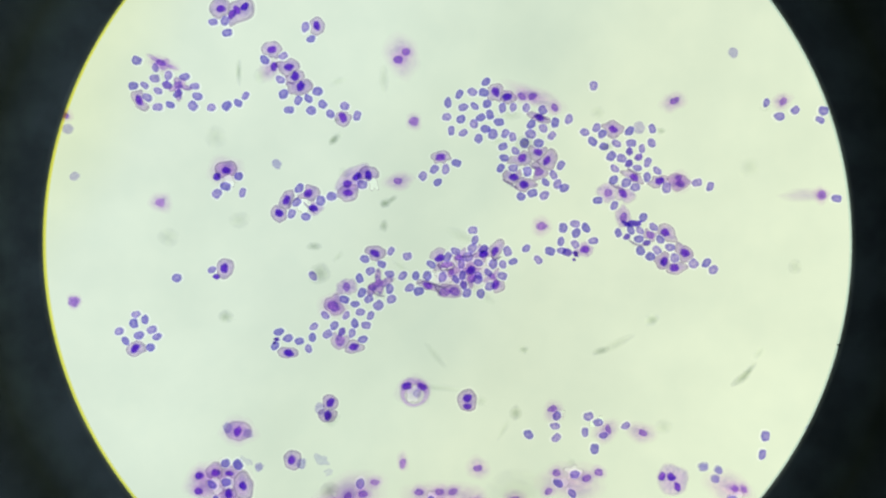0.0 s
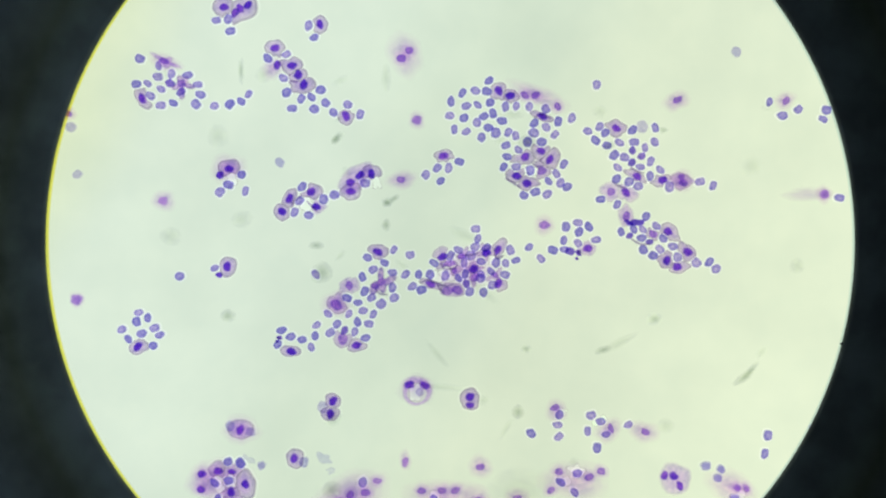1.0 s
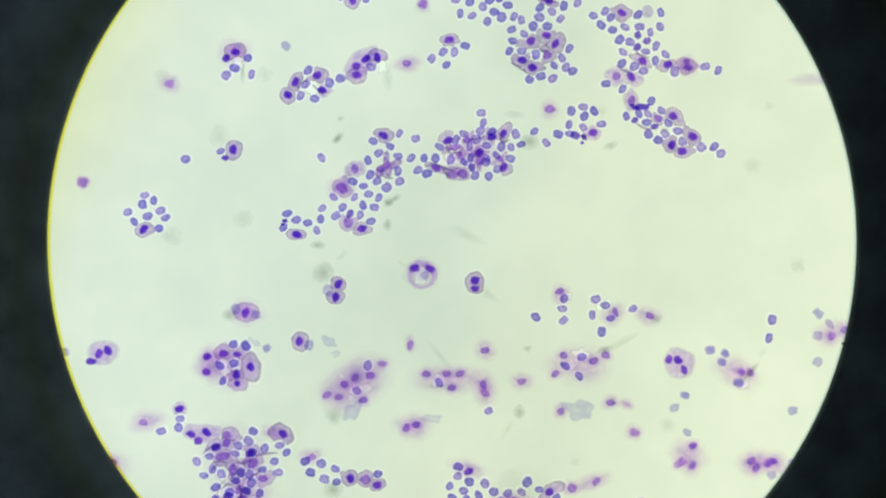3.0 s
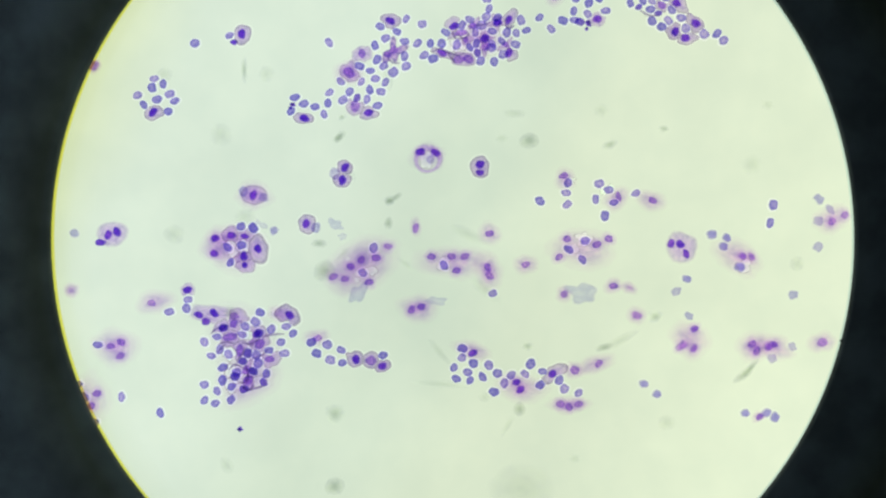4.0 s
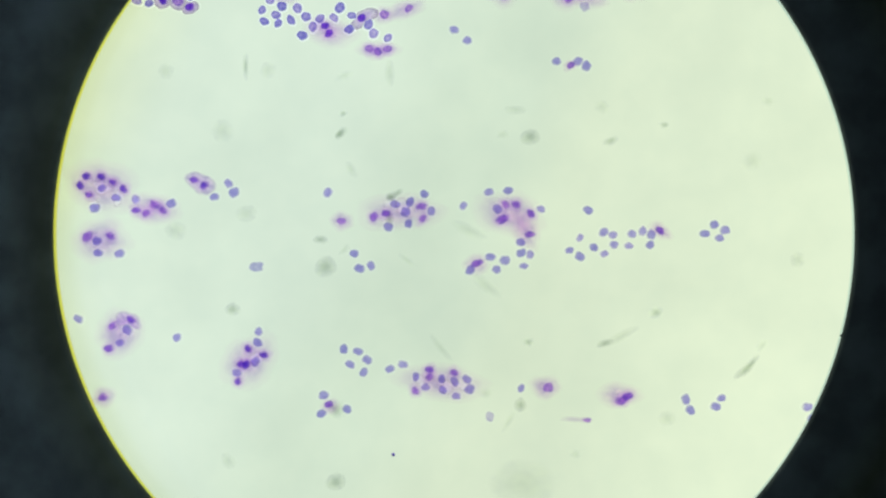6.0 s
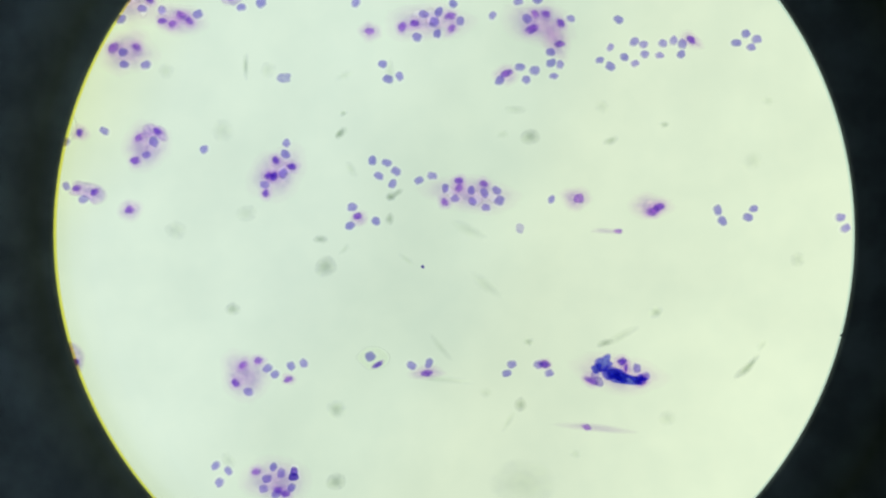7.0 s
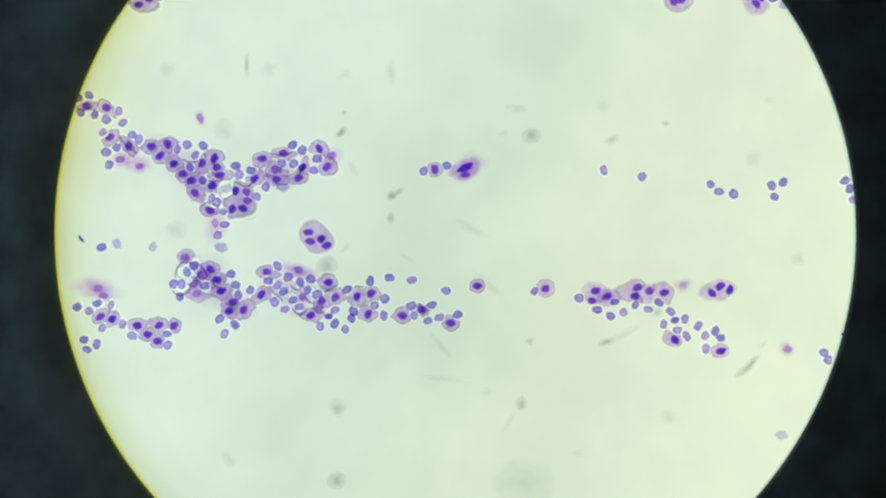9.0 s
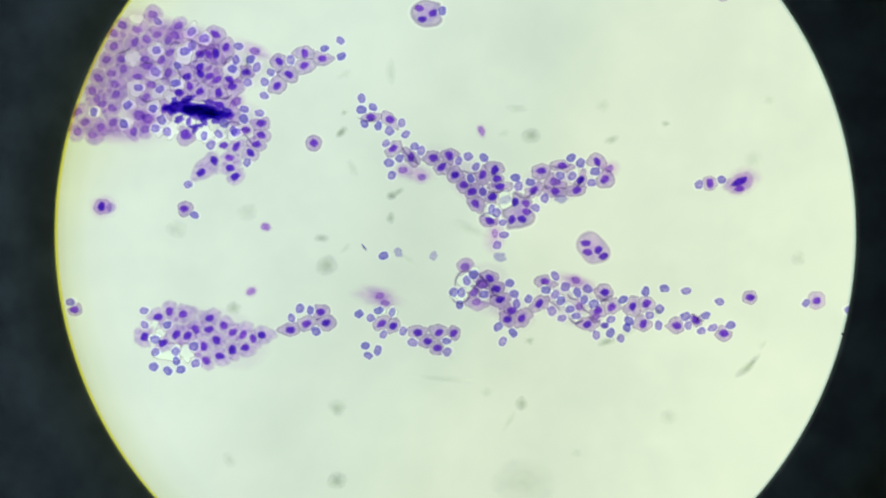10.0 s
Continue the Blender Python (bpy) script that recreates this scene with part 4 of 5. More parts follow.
reds(F, [(738, 694, 80), (438, 768)], "pale", 0.85)
smear(F, 733, 690, 32, 30, mat=STREAK_STAIN)
gaps(F, [(733, 696, 16)])
signet(F, 733, 696, 16.5, 29, [(720, 681, 10, 10, 7), (747, 682, -35, 10, 7)])
cell(F, 827, 707, 18, 20, 0, [(827, 702, 15), (827, 717, 0, 8, 6)])
smear(F, 420, 764, 32, 22)
cell(F, 420, 764, 23, 17, 0, [(420, 764, 70)], mat=MOSAIC_STAIN)
cell(F, 516, 815, 16, 19, 0, [(515, 814, 55)])
smear(F, 712, 816, 10, 16, 0, [(712, 819, 80, 10, 7)], nmat=FADED_STAIN)
smear(F, 845, 827, 20, 18, 0, [(845, 827, 20)])
# lower right of the first field
reds(F, [(935, 767, -40), (985, 734), (982, 752, 0), (984, 773), (1041, 735, 10), (1058, 746), (1035, 763, 90), (1068, 769), (1052, 793, 85), (1107, 752), (1354, 773), (1349, 806, 80)])
smear(F, 980, 727, 18, 18, 0, [(977, 721, 20)])
gaps(F, [(989, 727, 8), (1062, 741, 8), (1047, 751, 6)], VACUOLE_STAIN)
smear(F, 1072, 762, 18, 24, -60, [(1076, 758, -65, 10, 5)])
smear(F, 1135, 765, 24, 18, -10, [(1137, 765, -35)])
# right edge
reds(F, [(1355, 183, 70), (1378, 207, 0), (1406, 196, 30), (1456, 197, -15), (1450, 213, -25), (1479, 352, -10)])
reds(F, [(1297, 94)], "pale")
smear(F, 1383, 180, 18, 14, 20, [(1384, 181, 50)])
smear(F, 1425, 346, 48, 12, 0, [(1452, 346, 80, 10, 9)], mat=STREAK_STAIN, nmat=FADED_STAIN)
smear(F, 1452, 346, 14, 14)

# ---- second field ----
F = SECOND
cell(F, 341, 414, 14, 13, 0, [(341, 414, 10)], mat=SHEET_STAIN)
reds(F, [(341, 432, 5), (308, 454, 15), (182, 513), (126, 583), (146, 585), (156, 608), (145, 624, 10), (172, 654), (150, 658), (223, 607, 90), (290, 634), (338, 448)])
reds(F, [(139, 314)], "pale")
cell(F, 206, 314, 28, 22, 15, [(200, 316, 80), (216, 310, -60), (186, 330, 0)], mat=SHEET_STAIN)
smear(F, 134, 416, 14, 12, 0, [(134, 416, 0, 12, 9)], nmat=STREAK_STAIN)
smear(F, 282, 436, 30, 20, 15, [(277, 438, -20)])
smear(F, 213, 517, 36, 32, 0, [(206, 515, 0, 8, 6), (224, 508, -30), (223, 533, 25)])
smear(F, 152, 618, 45, 46, 0, [(180, 601, 10), (169, 624, 30), (143, 643, 20), (127, 613, 60)])
smear(F, 428, 340, 50, 38, -20)
smear(F, 396, 336, 30, 30, 0, [(391, 322, 10), (390, 348, 0)], nmat=NUCLEUS_STAIN)
mosaic(F, 17, [(419, 318, 10), (442, 320, 0, 8, 5), (442, 354, -80), (444, 369, 0, 6, 6)], NUCLEUS_STAIN)
cell(F, 463, 342, 21, 28, 10, [(466, 342, -75)])
gaps(F, [(416, 340, 16), (437, 336, 12)], VACUOLE_STAIN)
reds(F, [(413, 338, -40), (437, 335, 30), (419, 364, 60), (435, 303, 50), (456, 306, -60)])
reds(F, [(492, 312)], "pale", 0.8)
smear(F, 640, 378, 66, 40, 35, mat=STREAK_STAIN)
smear(F, 646, 374, 68, 40, 35, [(598, 393, 30), (618, 397, 0), (628, 376, -20), (646, 365, 60), (672, 362, 10), (692, 343, -10), (660, 403, 0)])
gaps(F, [(663, 383, 11), (639, 389, 7), (622, 364, 5), (641, 400, 5)], VACUOLE_STAIN)
reds(F, [(667, 345), (649, 387, -30)])
ghost(F, 641, 422, 22, 13, 55)
# the big dark group
smear(F, 438, 515, 80, 66, -60, mat=STREAK_STAIN)
smear(F, 445, 575, 56, 38, 30)
reds(F, [(468, 456, 0), (460, 473), (442, 481), (488, 486, 60), (514, 481, 10), (526, 493, 40), (371, 508, -60), (393, 499), (383, 532, -15), (398, 521, 70), (437, 495),
         (413, 529, -40), (505, 508), (511, 527, 10), (484, 522, 0), (462, 530)])
reds(F, [(465, 544), (403, 552), (479, 562), (402, 574, 80), (418, 585, 40), (370, 582, 0), (392, 593), (369, 610, 50), (388, 615, 10), (416, 608, 50), (427, 560, 20)])
reds(F, [(404, 483, 20), (466, 493, 50), (438, 541), (456, 558, -20), (424, 567, -15), (474, 577, -50), (440, 589), (447, 527, 70)], "dark")
gaps(F, [(424, 562, 20), (464, 575, 13), (418, 585, 16), (414, 530, 13), (447, 498, 9)], VACUOLE_STAIN)
mosaic(F, 18, [(423, 462, 0), (422, 476, 60), (416, 499, 10, 14, 8), (468, 511, 40, 11, 9), (485, 537, 0), (433, 522, 80, 12, 7), (447, 573, 40, 11, 9), (443, 556, 60), (404, 484, 20), (462, 494, 40)], PINK_STAIN)
cell(F, 386, 460, 44, 16, -5, [(360, 460, -15), (387, 457, -50), (373, 472, 0)], mat=SHEET_STAIN)
smear(F, 499, 459, 20, 13, -15)
cell(F, 516, 461, 25, 18, -25, [(520, 461, -35)])
for places in [[(394, 513), (410, 508), (424, 512)], [(436, 509), (452, 511), (468, 502)], [(382, 495), (389, 487), (402, 480)], [(427, 545), (432, 535), (439, 527), (441, 515)],
               [(472, 500), (490, 495), (512, 494)], [(444, 592), (462, 587), (477, 582)], [(442, 545), (447, 565), (443, 580)], [(394, 527), (402, 517), (408, 512)],
               [(454, 537), (472, 530), (482, 520)], [(412, 556), (424, 547), (438, 553)], [(433, 583), (447, 590), (458, 582)]]:
    fold(F, places, 2.4)
reds(F, [(586, 512, -15), (610, 521, -20), (567, 527), (591, 538), (612, 543, 20), (683, 530, 0), (558, 508, 15)])
smear(F, 567, 500, 22, 15, 10, [(569, 501, 10)])
cell(F, 635, 537, 15, 15, 0, [(636, 537, 80)])
cell(F, 662, 538, 16, 16, 0, [(662, 539, 0, 11, 9)], nmat=PINK_STAIN)
cell(F, 682, 549, 17, 11, 20, [(682, 548, 25)])
# thin pink row
smear(F, 805, 370, 60, 27, 0, [(768, 361, 0), (803, 361, -15), (826, 361, 30), (812, 385, 10)])
gaps(F, [(790, 375, 13)])
reds(F, [(790, 376, -60), (875, 424, 10), (1007, 349, -30), (1036, 334, 20), (1031, 366, -60)])
smear(F, 867, 387, 24, 30, 0, [(866, 380, -60), (869, 394, -40, 9, 7)])
smear(F, 932, 375, 20, 17, 0, [(932, 375, 30)])
smear(F, 745, 450, 36, 22, 0, [(733, 452, 50), (750, 447, 0)])
ghost(F, 776, 437, 19, 8, -5)
smear(F, 1030, 348, 58, 30, 0, [(1004, 331, 0), (1056, 340, 30), (1077, 330, 0), (990, 362, 30)])
gaps(F, [(1037, 332, 14), (1014, 349, 11)])
smear(F, 999, 425, 14, 14, 0, [(999, 425, 50)])
ghost(F, 1031, 423, 27, 19, -15)
smear(F, 1085, 410, 17, 13, 0, [(1085, 410, 0)])
smear(F, 1113, 413, 14, 10, -20, [(1113, 413, -20, 8, 5)], nmat=STREAK_STAIN)
cell(F, 1205, 342, 27, 28, -40, [(1186, 336, 70), (1202, 337, -30), (1212, 353, -60)], mat=SHEET_STAIN)
smear(F, 1302, 356, 44, 26, -35, [(1311, 355, -25), (1327, 356, -65)], nmat=SOFT_PINK_STAIN)
gaps(F, [(1316, 373, 15)])
reds(F, [(1258, 319), (1284, 324), (1278, 339, -20), (1306, 374), (1213, 396)], "soft")
reds(F, [(1195, 418, 20)], "pale")
reds(F, [(1402, 424, 0), (1449, 253), (1446, 338, 60), (1468, 271, -50), (1447, 292, 20)], "pale")
smear(F, 1470, 288, 28, 24, 20, [(1470, 293, 30), (1493, 281, 60)])
# right group
smear(F, 1126, 462, 16, 15, 0, [(1126, 462, -20, 11, 8)], nmat=FADED_STAIN)
smear(F, 1220, 505, 28, 36, 70, [(1227, 486, 30), (1205, 515, 30, 13, 8), (1226, 520, 50)], nmat=SOFT_PINK_STAIN)
smear(F, 1332, 517, 30, 24, 0, [(1328, 512, 35), (1336, 524, 60)])
smear(F, 1368, 518, 34, 20, -10, [(1356, 517, -40, 8, 7), (1366, 512, -25)], nmat=SOFT_PINK_STAIN)
reds(F, [(1139, 580), (1162, 598, 0), (1318, 634, 10), (1355, 634, 40), (1370, 642, 70)], "soft")
reds(F, [(1218, 463, -30), (1364, 537)], "pale")
reds(F, [(1400, 516)], "pale")
smear(F, 1452, 508, 24, 17, 0, [(1452, 508, 0, 11, 9)], nmat=FADED_STAIN)
smear(F, 1342, 641, 12, 9, 20, [(1343, 641, 30, 8, 6)])
# drawn-out group
reds(F, [(822, 518), (821, 534, 0), (841, 544, -20), (807, 551, 60), (831, 559, 0), (811, 570), (835, 573, 60), (868, 547, -60), (857, 567, -60), (883, 561, 0), (895, 578, 80),
         (907, 564), (931, 562, -40), (877, 593, -15), (941, 545), (962, 558, -15), (958, 581), (991, 573, 60), (1000, 588, 40), (1025, 595, 40)])
smear(F, 838, 522, 30, 17, -15, [(840, 526, 20)], nmat=NUCLEUS_STAIN)
smear(F, 925, 586, 42, 24, -10, [(916, 576, 0), (923, 589, 40)], nmat=NUCLEUS_STAIN)
cell(F, 982, 562, 26, 15, 30, [(979, 562, 30)])
smear(F, 1018, 556, 17, 15, 0, [(1018, 556, 0, 10, 8)])
smear(F, 1055, 546, 32, 15, 25, [(1060, 545, 50)])
smear(F, 1008, 616, 36, 14, 0, [(993, 614, 0), (1008, 619, -40, 8, 7), (1025, 614, 10)])
clump(F, [(430, 660, 5, 4, 0)], "tiny grain of dirt")

# ---- third field ----
F = THIRD
smear(F, 219, 343, 26, 42, 0, [(227, 312, 0, 11, 7), (222, 344, 60), (210, 365, 0)])
smear(F, 132, 382, 16, 9, -10, [(132, 382, -10, 12, 6)])
smear(F, 443, 311, 17, 16, 0, [(443, 311, 0, 9, 8)])
reds(F, [(154, 312)], "pale")
smear(F, 400, 405, 55, 24, -15, [(361, 389, 0, 11, 8), (381, 401, 50, 9, 8), (403, 414, -20), (422, 404, 5)])
reds(F, [(448, 417, -60)])
reds(F, [(392, 430, -20), (808, 477, 0)], "pale", 1.2)
smear(F, 546, 340, 56, 42, -25, [(519, 322, 15), (545, 323, -15), (509, 338, -60), (566, 333, -15), (585, 345, -40), (525, 354, -20)], nmat=NUCLEUS_STAIN)
smear(F, 634, 379, 46, 24, -5, [(607, 382, 0, 9, 6), (624, 387, 15), (639, 372, -20, 11, 8), (653, 382, -60)])
smear(F, 545, 435, 44, 36, 0, [(522, 428, 40, 11, 9), (562, 427, -30)])
gaps(F, [(544, 342, 16), (574, 360, 13), (534, 374, 12), (606, 366, 9)])
reds(F, [(547, 343), (572, 360, 0), (535, 377, 10), (606, 363), (667, 370, 30), (538, 436, 10), (540, 457), (577, 458), (764, 335), (773, 350, 20), (740, 358, 20)])
cell(F, 717, 335, 30, 17, -25, [(706, 330, 0), (723, 339, 15)], mat=SHEET_STAIN)
# left group
reds(F, [(165, 479, -50), (193, 471, 30), (202, 486), (226, 475, 0), (249, 498), (262, 514, 30), (238, 522), (255, 541, 50), (224, 546, 80), (252, 562), (212, 568, 50),
         (245, 583), (213, 589, 80), (175, 610, 10), (203, 611, 0)])
reds(F, [(283, 503, 0), (285, 524, 10), (304, 539, 50), (297, 498, -10), (378, 475), (369, 501, 80), (407, 507, 10), (384, 522, 0), (407, 525)])
smear(F, 293, 552, 34, 34, 30)
mosaic(F, 13, [(270, 554, -30, 9, 9), (295, 562, 20, 12, 9), (317, 557, 0, 9, 8), (279, 577, 30)], PINK_STAIN)
mosaic(F, 9, [(315, 523, -40), (284, 549, -60)], NUCLEUS_STAIN)
gaps(F, [(288, 530, 16)])
cell(F, 192, 590, 18, 17, 0, [(192, 590, 30)], mat=SHEET_STAIN)
cell(F, 341, 482, 22, 19, 15, [(349, 487, 70, 10, 9)], mat=SHEET_STAIN)
smear(F, 330, 500, 26, 16, 50)
smear(F, 394, 484, 14, 9, -5, [(394, 484, -5)])
smear(F, 245, 648, 16, 15, 0, [(245, 648, 0, 9, 8)])
smear(F, 313, 642, 14, 13, 0, [(313, 642, 0, 9, 8)])
cell(F, 378, 592, 18, 14, 10, [(377, 591, 0)])
cell(F, 366, 623, 20, 17, 20, [(366, 623, 60)])
cell(F, 395, 615, 18, 18, 0, [(394, 616, 20)])
reds(F, [(362, 581), (366, 606, 10), (404, 597, -30), (418, 618, 10), (409, 683), (441, 669), (439, 591, 15), (507, 572, -30), (672, 602, 35), (589, 590), (577, 613, 10), (470, 692, 10)])
smear(F, 465, 575, 15, 15, 0, [(465, 575, 80)], nmat=NUCLEUS_STAIN)
smear(F, 576, 598, 34, 42, -20, [(565, 583, 40), (558, 623, 15)])
cell(F, 591, 575, 24, 15, -20, [(596, 572, -30)], mat=SHEET_STAIN)
cell(F, 476, 681, 36, 20, -15, [(459, 673, 15), (490, 679, 30)], mat=SHEET_STAIN)
smear(F, 548, 709, 20, 18, 0, [(548, 709, 0, 9, 8)])
# right groups
smear(F, 956, 396, 18, 16, 0, [(956, 396, 0)], nmat=FADED_STAIN)
smear(F, 1058, 380, 66, 30, 5, [(1012, 388, 70, 9, 8), (1033, 382, 0), (1097, 390, 60), (1095, 369, 0, 11, 7)])
gaps(F, [(1063, 373, 16), (1037, 366, 8)])
reds(F, [(933, 348, 50), (1049, 366), (1075, 362), (1067, 379), (1072, 399), (1100, 348, -20), (1112, 377, 80), (1037, 405, -5), (1168, 367, 70), (1213, 343), (1247, 340, 10),
         (1228, 372, -40), (1306, 372), (1271, 431, -10), (1272, 450, 20), (1288, 453), (1277, 473, 0), (1217, 457, 0), (1243, 463, 0), (1228, 479, 10), (1181, 480, 60), (977, 452, 0), (986, 478), (1006, 473)])
smear(F, 1250, 380, 54, 36, -15, [(1242, 364, -60), (1261, 364, -30), (1288, 380, -50), (1237, 390, 20, 13, 8)])
smear(F, 1278, 410, 34, 22, -60, [(1287, 417, 10)])
smear(F, 1192, 470, 22, 17, 20, [(1193, 468, 20, 12, 7)])
smear(F, 794, 642, 46, 40, 50, [(793, 620, -60), (820, 631, -10), (780, 647, 60), (789, 648, 60), (775, 678, 60)], nmat=NUCLEUS_STAIN)
gaps(F, [(803, 637, 12)])
reds(F, [(811, 590), (809, 609), (805, 643), (773, 663, 0), (958, 620), (983, 624, -10), (999, 639), (969, 647), (993, 661), (923, 702, 0), (919, 735, 30), (964, 727), (1039, 655), (1062, 647, -10)])
smear(F, 934, 722, 16, 13, 0, [(932, 718, 20)])
smear(F, 1130, 680, 68, 30, -5, [(1109, 656, 0), (1109, 669, 40), (1153, 662, -10), (1084, 694, -40)])
gaps(F, [(1140, 690, 14), (1094, 676, 11), (1165, 686, 12)])
reds(F, [(1085, 669, 80), (1102, 688, 15), (1131, 673, 90), (1133, 693), (1176, 674, -40), (1181, 692, 70), (1157, 704, 0), (1154, 678, -60), (1274, 691, 70)])
reds(F, [(1218, 742)], "pale")
smear(F, 1318, 690, 26, 18, 0, [(1323, 690, 0, 11, 9)], nmat=FADED_STAIN)
clump(F, [(1046, 809, 3, 3, 0)], "tiny black grain of stain")

# ---- fourth field ----
F = FOURTH
reds(F, [(987, 125, 50), (969, 147, 10), (987, 158, -20), (1011, 142, -40), (1028, 115), (1044, 120), (1046, 137, 0), (1029, 153), (1078, 118, -20), (1072, 139, 5), (1097, 113, 80),
         (1113, 119, 70), (1111, 137, 40), (1211, 118, 0), (1228, 102, -10), (1247, 112, 0), (1237, 126, -5), (1001, 76, -15)])
smear(F, 1130, 112, 20, 13, -30, [(1129, 112, -50)])
smear(F, 978, 443, 30, 5, -2, [(998, 444, -5, 9, 5)], mat=STREAK_STAIN)
smear(F, 1056, 402, 34, 20, 5, [(1071, 404, 20, 11, 7), (1059, 412, 10, 12, 8)])
reds(F, [(1177, 412), (1185, 431), (1240, 410, 25), (1230, 425, -10), (1393, 427, 20), (1402, 446), (1404, 734, -40)])
smear(F, 336, 700, 38, 40, 20, [(333, 681, 50), (361, 673, 20), (319, 713, -55)])
reds(F, [(377, 687, 30), (390, 698, 15), (419, 683, -70), (442, 678, -40), (342, 729, -10), (561, 666), (634, 683, -30), (665, 679, 70), (812, 682, 10), (803, 698, 15), (859, 683), (878, 698, 20),
         (281, 861, 40), (304, 870, -50), (287, 891)])
smear(F, 414, 707, 12, 10, 0, [(414, 707, 20)])
cell(F, 566, 669, 27, 19, 0, [(574, 681, 28, 12, 5)], mat=BUBBLE_STAIN)
smear(F, 660, 696, 28, 12, 5, [(661, 697, 5, 12, 6)])
smear(F, 870, 682, 13, 10, 0, [(870, 682, 0, 11, 8)], nmat=NUCLEUS_STAIN)
smear(F, 1000, 700, 66, 32, -8, [(952, 712, -20, 15, 7), (1041, 712, 60, 11, 10), (1007, 678, 10), (1013, 690, 85, 9, 4)], nmat=NUCLEUS_STAIN)
clump(F, [(988, 699, 21, 12, -25), (974, 681, 17, 13, 20), (1012, 709, 34, 10, -4), (962, 690, 9, 10, 60), (1036, 710, 13, 9, 0), (1000, 702, 24, 10, -12)], "dense blue clump of stain and crushed cells", BLUE_STAIN)
reds(F, [(1033, 690, 80), (1048, 705, 30)])
reds(F, [(960, 700, 60), (966, 714)], "pale", 1.1)
smear(F, 960, 796, 76, 7, -5, [(943, 794, -20)], mat=STREAK_STAIN)
smear(F, 390, 888, 50, 40, 0, [(354, 871, 20), (393, 904, 10), (406, 911, 0)])
reds(F, [(385, 863), (399, 874, 70), (373, 884), (367, 902), (417, 900), (389, 912)])
reds(F, [(422, 871), (421, 881)], "dark")

# ---- fifth field ----
F = FIFTH
cell(F, 262, 72, 27, 21, -20, [(259, 63, -10), (270, 81, -5), (245, 80, -40)], mat=SHEET_STAIN)
smear(F, 287, 102, 24, 18, -50, mat=STREAK_STAIN)
smear(F, 137, 208, 13, 12, 0, [(137, 208, 40)], nmat=FADED_STAIN)
smear(F, 120, 251, 16, 16, 0, [(120, 251, 20)], nmat=SOFT_NUCLEUS_STAIN)
smear(F, 251, 233, 17, 18, 0, [(251, 233, -60)], nmat=SOFT_PINK_STAIN)
smear(F, 275, 275, 16, 15, 0, [(275, 275, 0)], nmat=SOFT_NUCLEUS_STAIN)
reds(F, [(414, 140), (415, 217, -20), (593, 187), (563, 205, 60), (610, 202, 40), (737, 168, 75), (696, 203, 50), (709, 212, 20), (678, 212, -50), (652, 222, -40)])
reds(F, [(158, 204)], "pale")
smear(F, 397, 142, 12, 20, 20, [(394, 136, -60)], nmat=FADED_STAIN)
cell(F, 414, 164, 14, 12, 0, [(413, 163, 0)])
cell(F, 414, 189, 14, 14, 0, [(413, 188, 0)])
cell(F, 461, 284, 14, 14, 0, [(461, 284, 40)], rough=0.03)
cell(F, 566, 225, 21, 15, 0, [(568, 222, -60)])
sheet(F, 588, 208, 34, 20, -10, [(574, 194, -40, 7, 5), (582, 212, -20)])
smear(F, 676, 186, 28, 11, 5, [(669, 190, 20)])
cell(F, 719, 191, 13, 17, -20, [(718, 190, 50)])
cell(F, 673, 233, 18, 12, 5, [(674, 231, 10)])
cell(F, 777, 252, 13, 17, 10, [(777, 251, -60)])
cell(F, 765, 280, 14, 15, 0, [(764, 279, 70)])
reds(F, [(742, 275), (757, 258, 70), (795, 254, -10), (817, 250, 20), (837, 255, 80), (787, 281, 80), (810, 285, -10), (833, 280, 25), (874, 259, -15), (898, 265), (937, 279, -50), (866, 172, 0), (914, 226, 60)])
smear(F, 917, 280, 18, 24, 0, [(916, 274, 60), (918, 291, 0)])
smear(F, 865, 187, 13, 13, 0, [(865, 188, 10, 8, 7)])
cell(F, 906, 156, 17, 19, 0, [(906, 155, 40)], rough=0.04)
cell(F, 929, 232, 16, 18, 0, [(929, 232, -50)])
cell(F, 874, 322, 25, 21, 10, [(865, 325, -60), (879, 323, 40)], rough=0.04)
smear(F, 968, 286, 16, 13, -30, [(968, 286, -30)])
cell(F, 1013, 322, 26, 25, 0, [(1020, 315, -60), (1011, 328, -40)], mat=SHEET_STAIN)
sheet(F, 1032, 294, 24, 14, 15, [(1027, 289, 35), (1024, 301, 10)])
reds(F, [(1011, 283), (1055, 300, -50), (1042, 316, 5)])
reds(F, [(1064, 327, 15)], "pale", 1.2)
cell(F, 1014, 18, 19, 20, 0, [(1014, 18, 70)], mat=HAZE_STAIN)
reds(F, [(1021, 1)])
reds(F, [(421, 631, 60), (463, 621), (743, 625, -70), (812, 636, 60), (934, 649), (949, 662, -10), (975, 666, 85), (1042, 651, -60), (1062, 645), (1047, 671), (1172, 642), (1195, 640, 50),
         (1218, 645, -70), (1180, 657), (1209, 664, 50), (1188, 677, -5), (1274, 843), (1302, 858), (1337, 837), (1337, 861)])
cell(F, 442, 628, 14, 14, 0, [(441, 628, -80)])
smear(F, 503, 622, 30, 24, 30)
cell(F, 498, 627, 26, 18, 30, [(496, 624, 28, 16, 7), (496, 637, 5)], mat=SHEET_STAIN)
cell(F, 1358, 674, 36, 33, 0, [(1365, 654, -15), (1359, 669, 10), (1378, 677, 20), (1340, 681, 50), (1366, 691, 5)], mat=SHEET_STAIN)
cell(F, 637, 840, 17, 17, 0, [(636, 840, 25)])
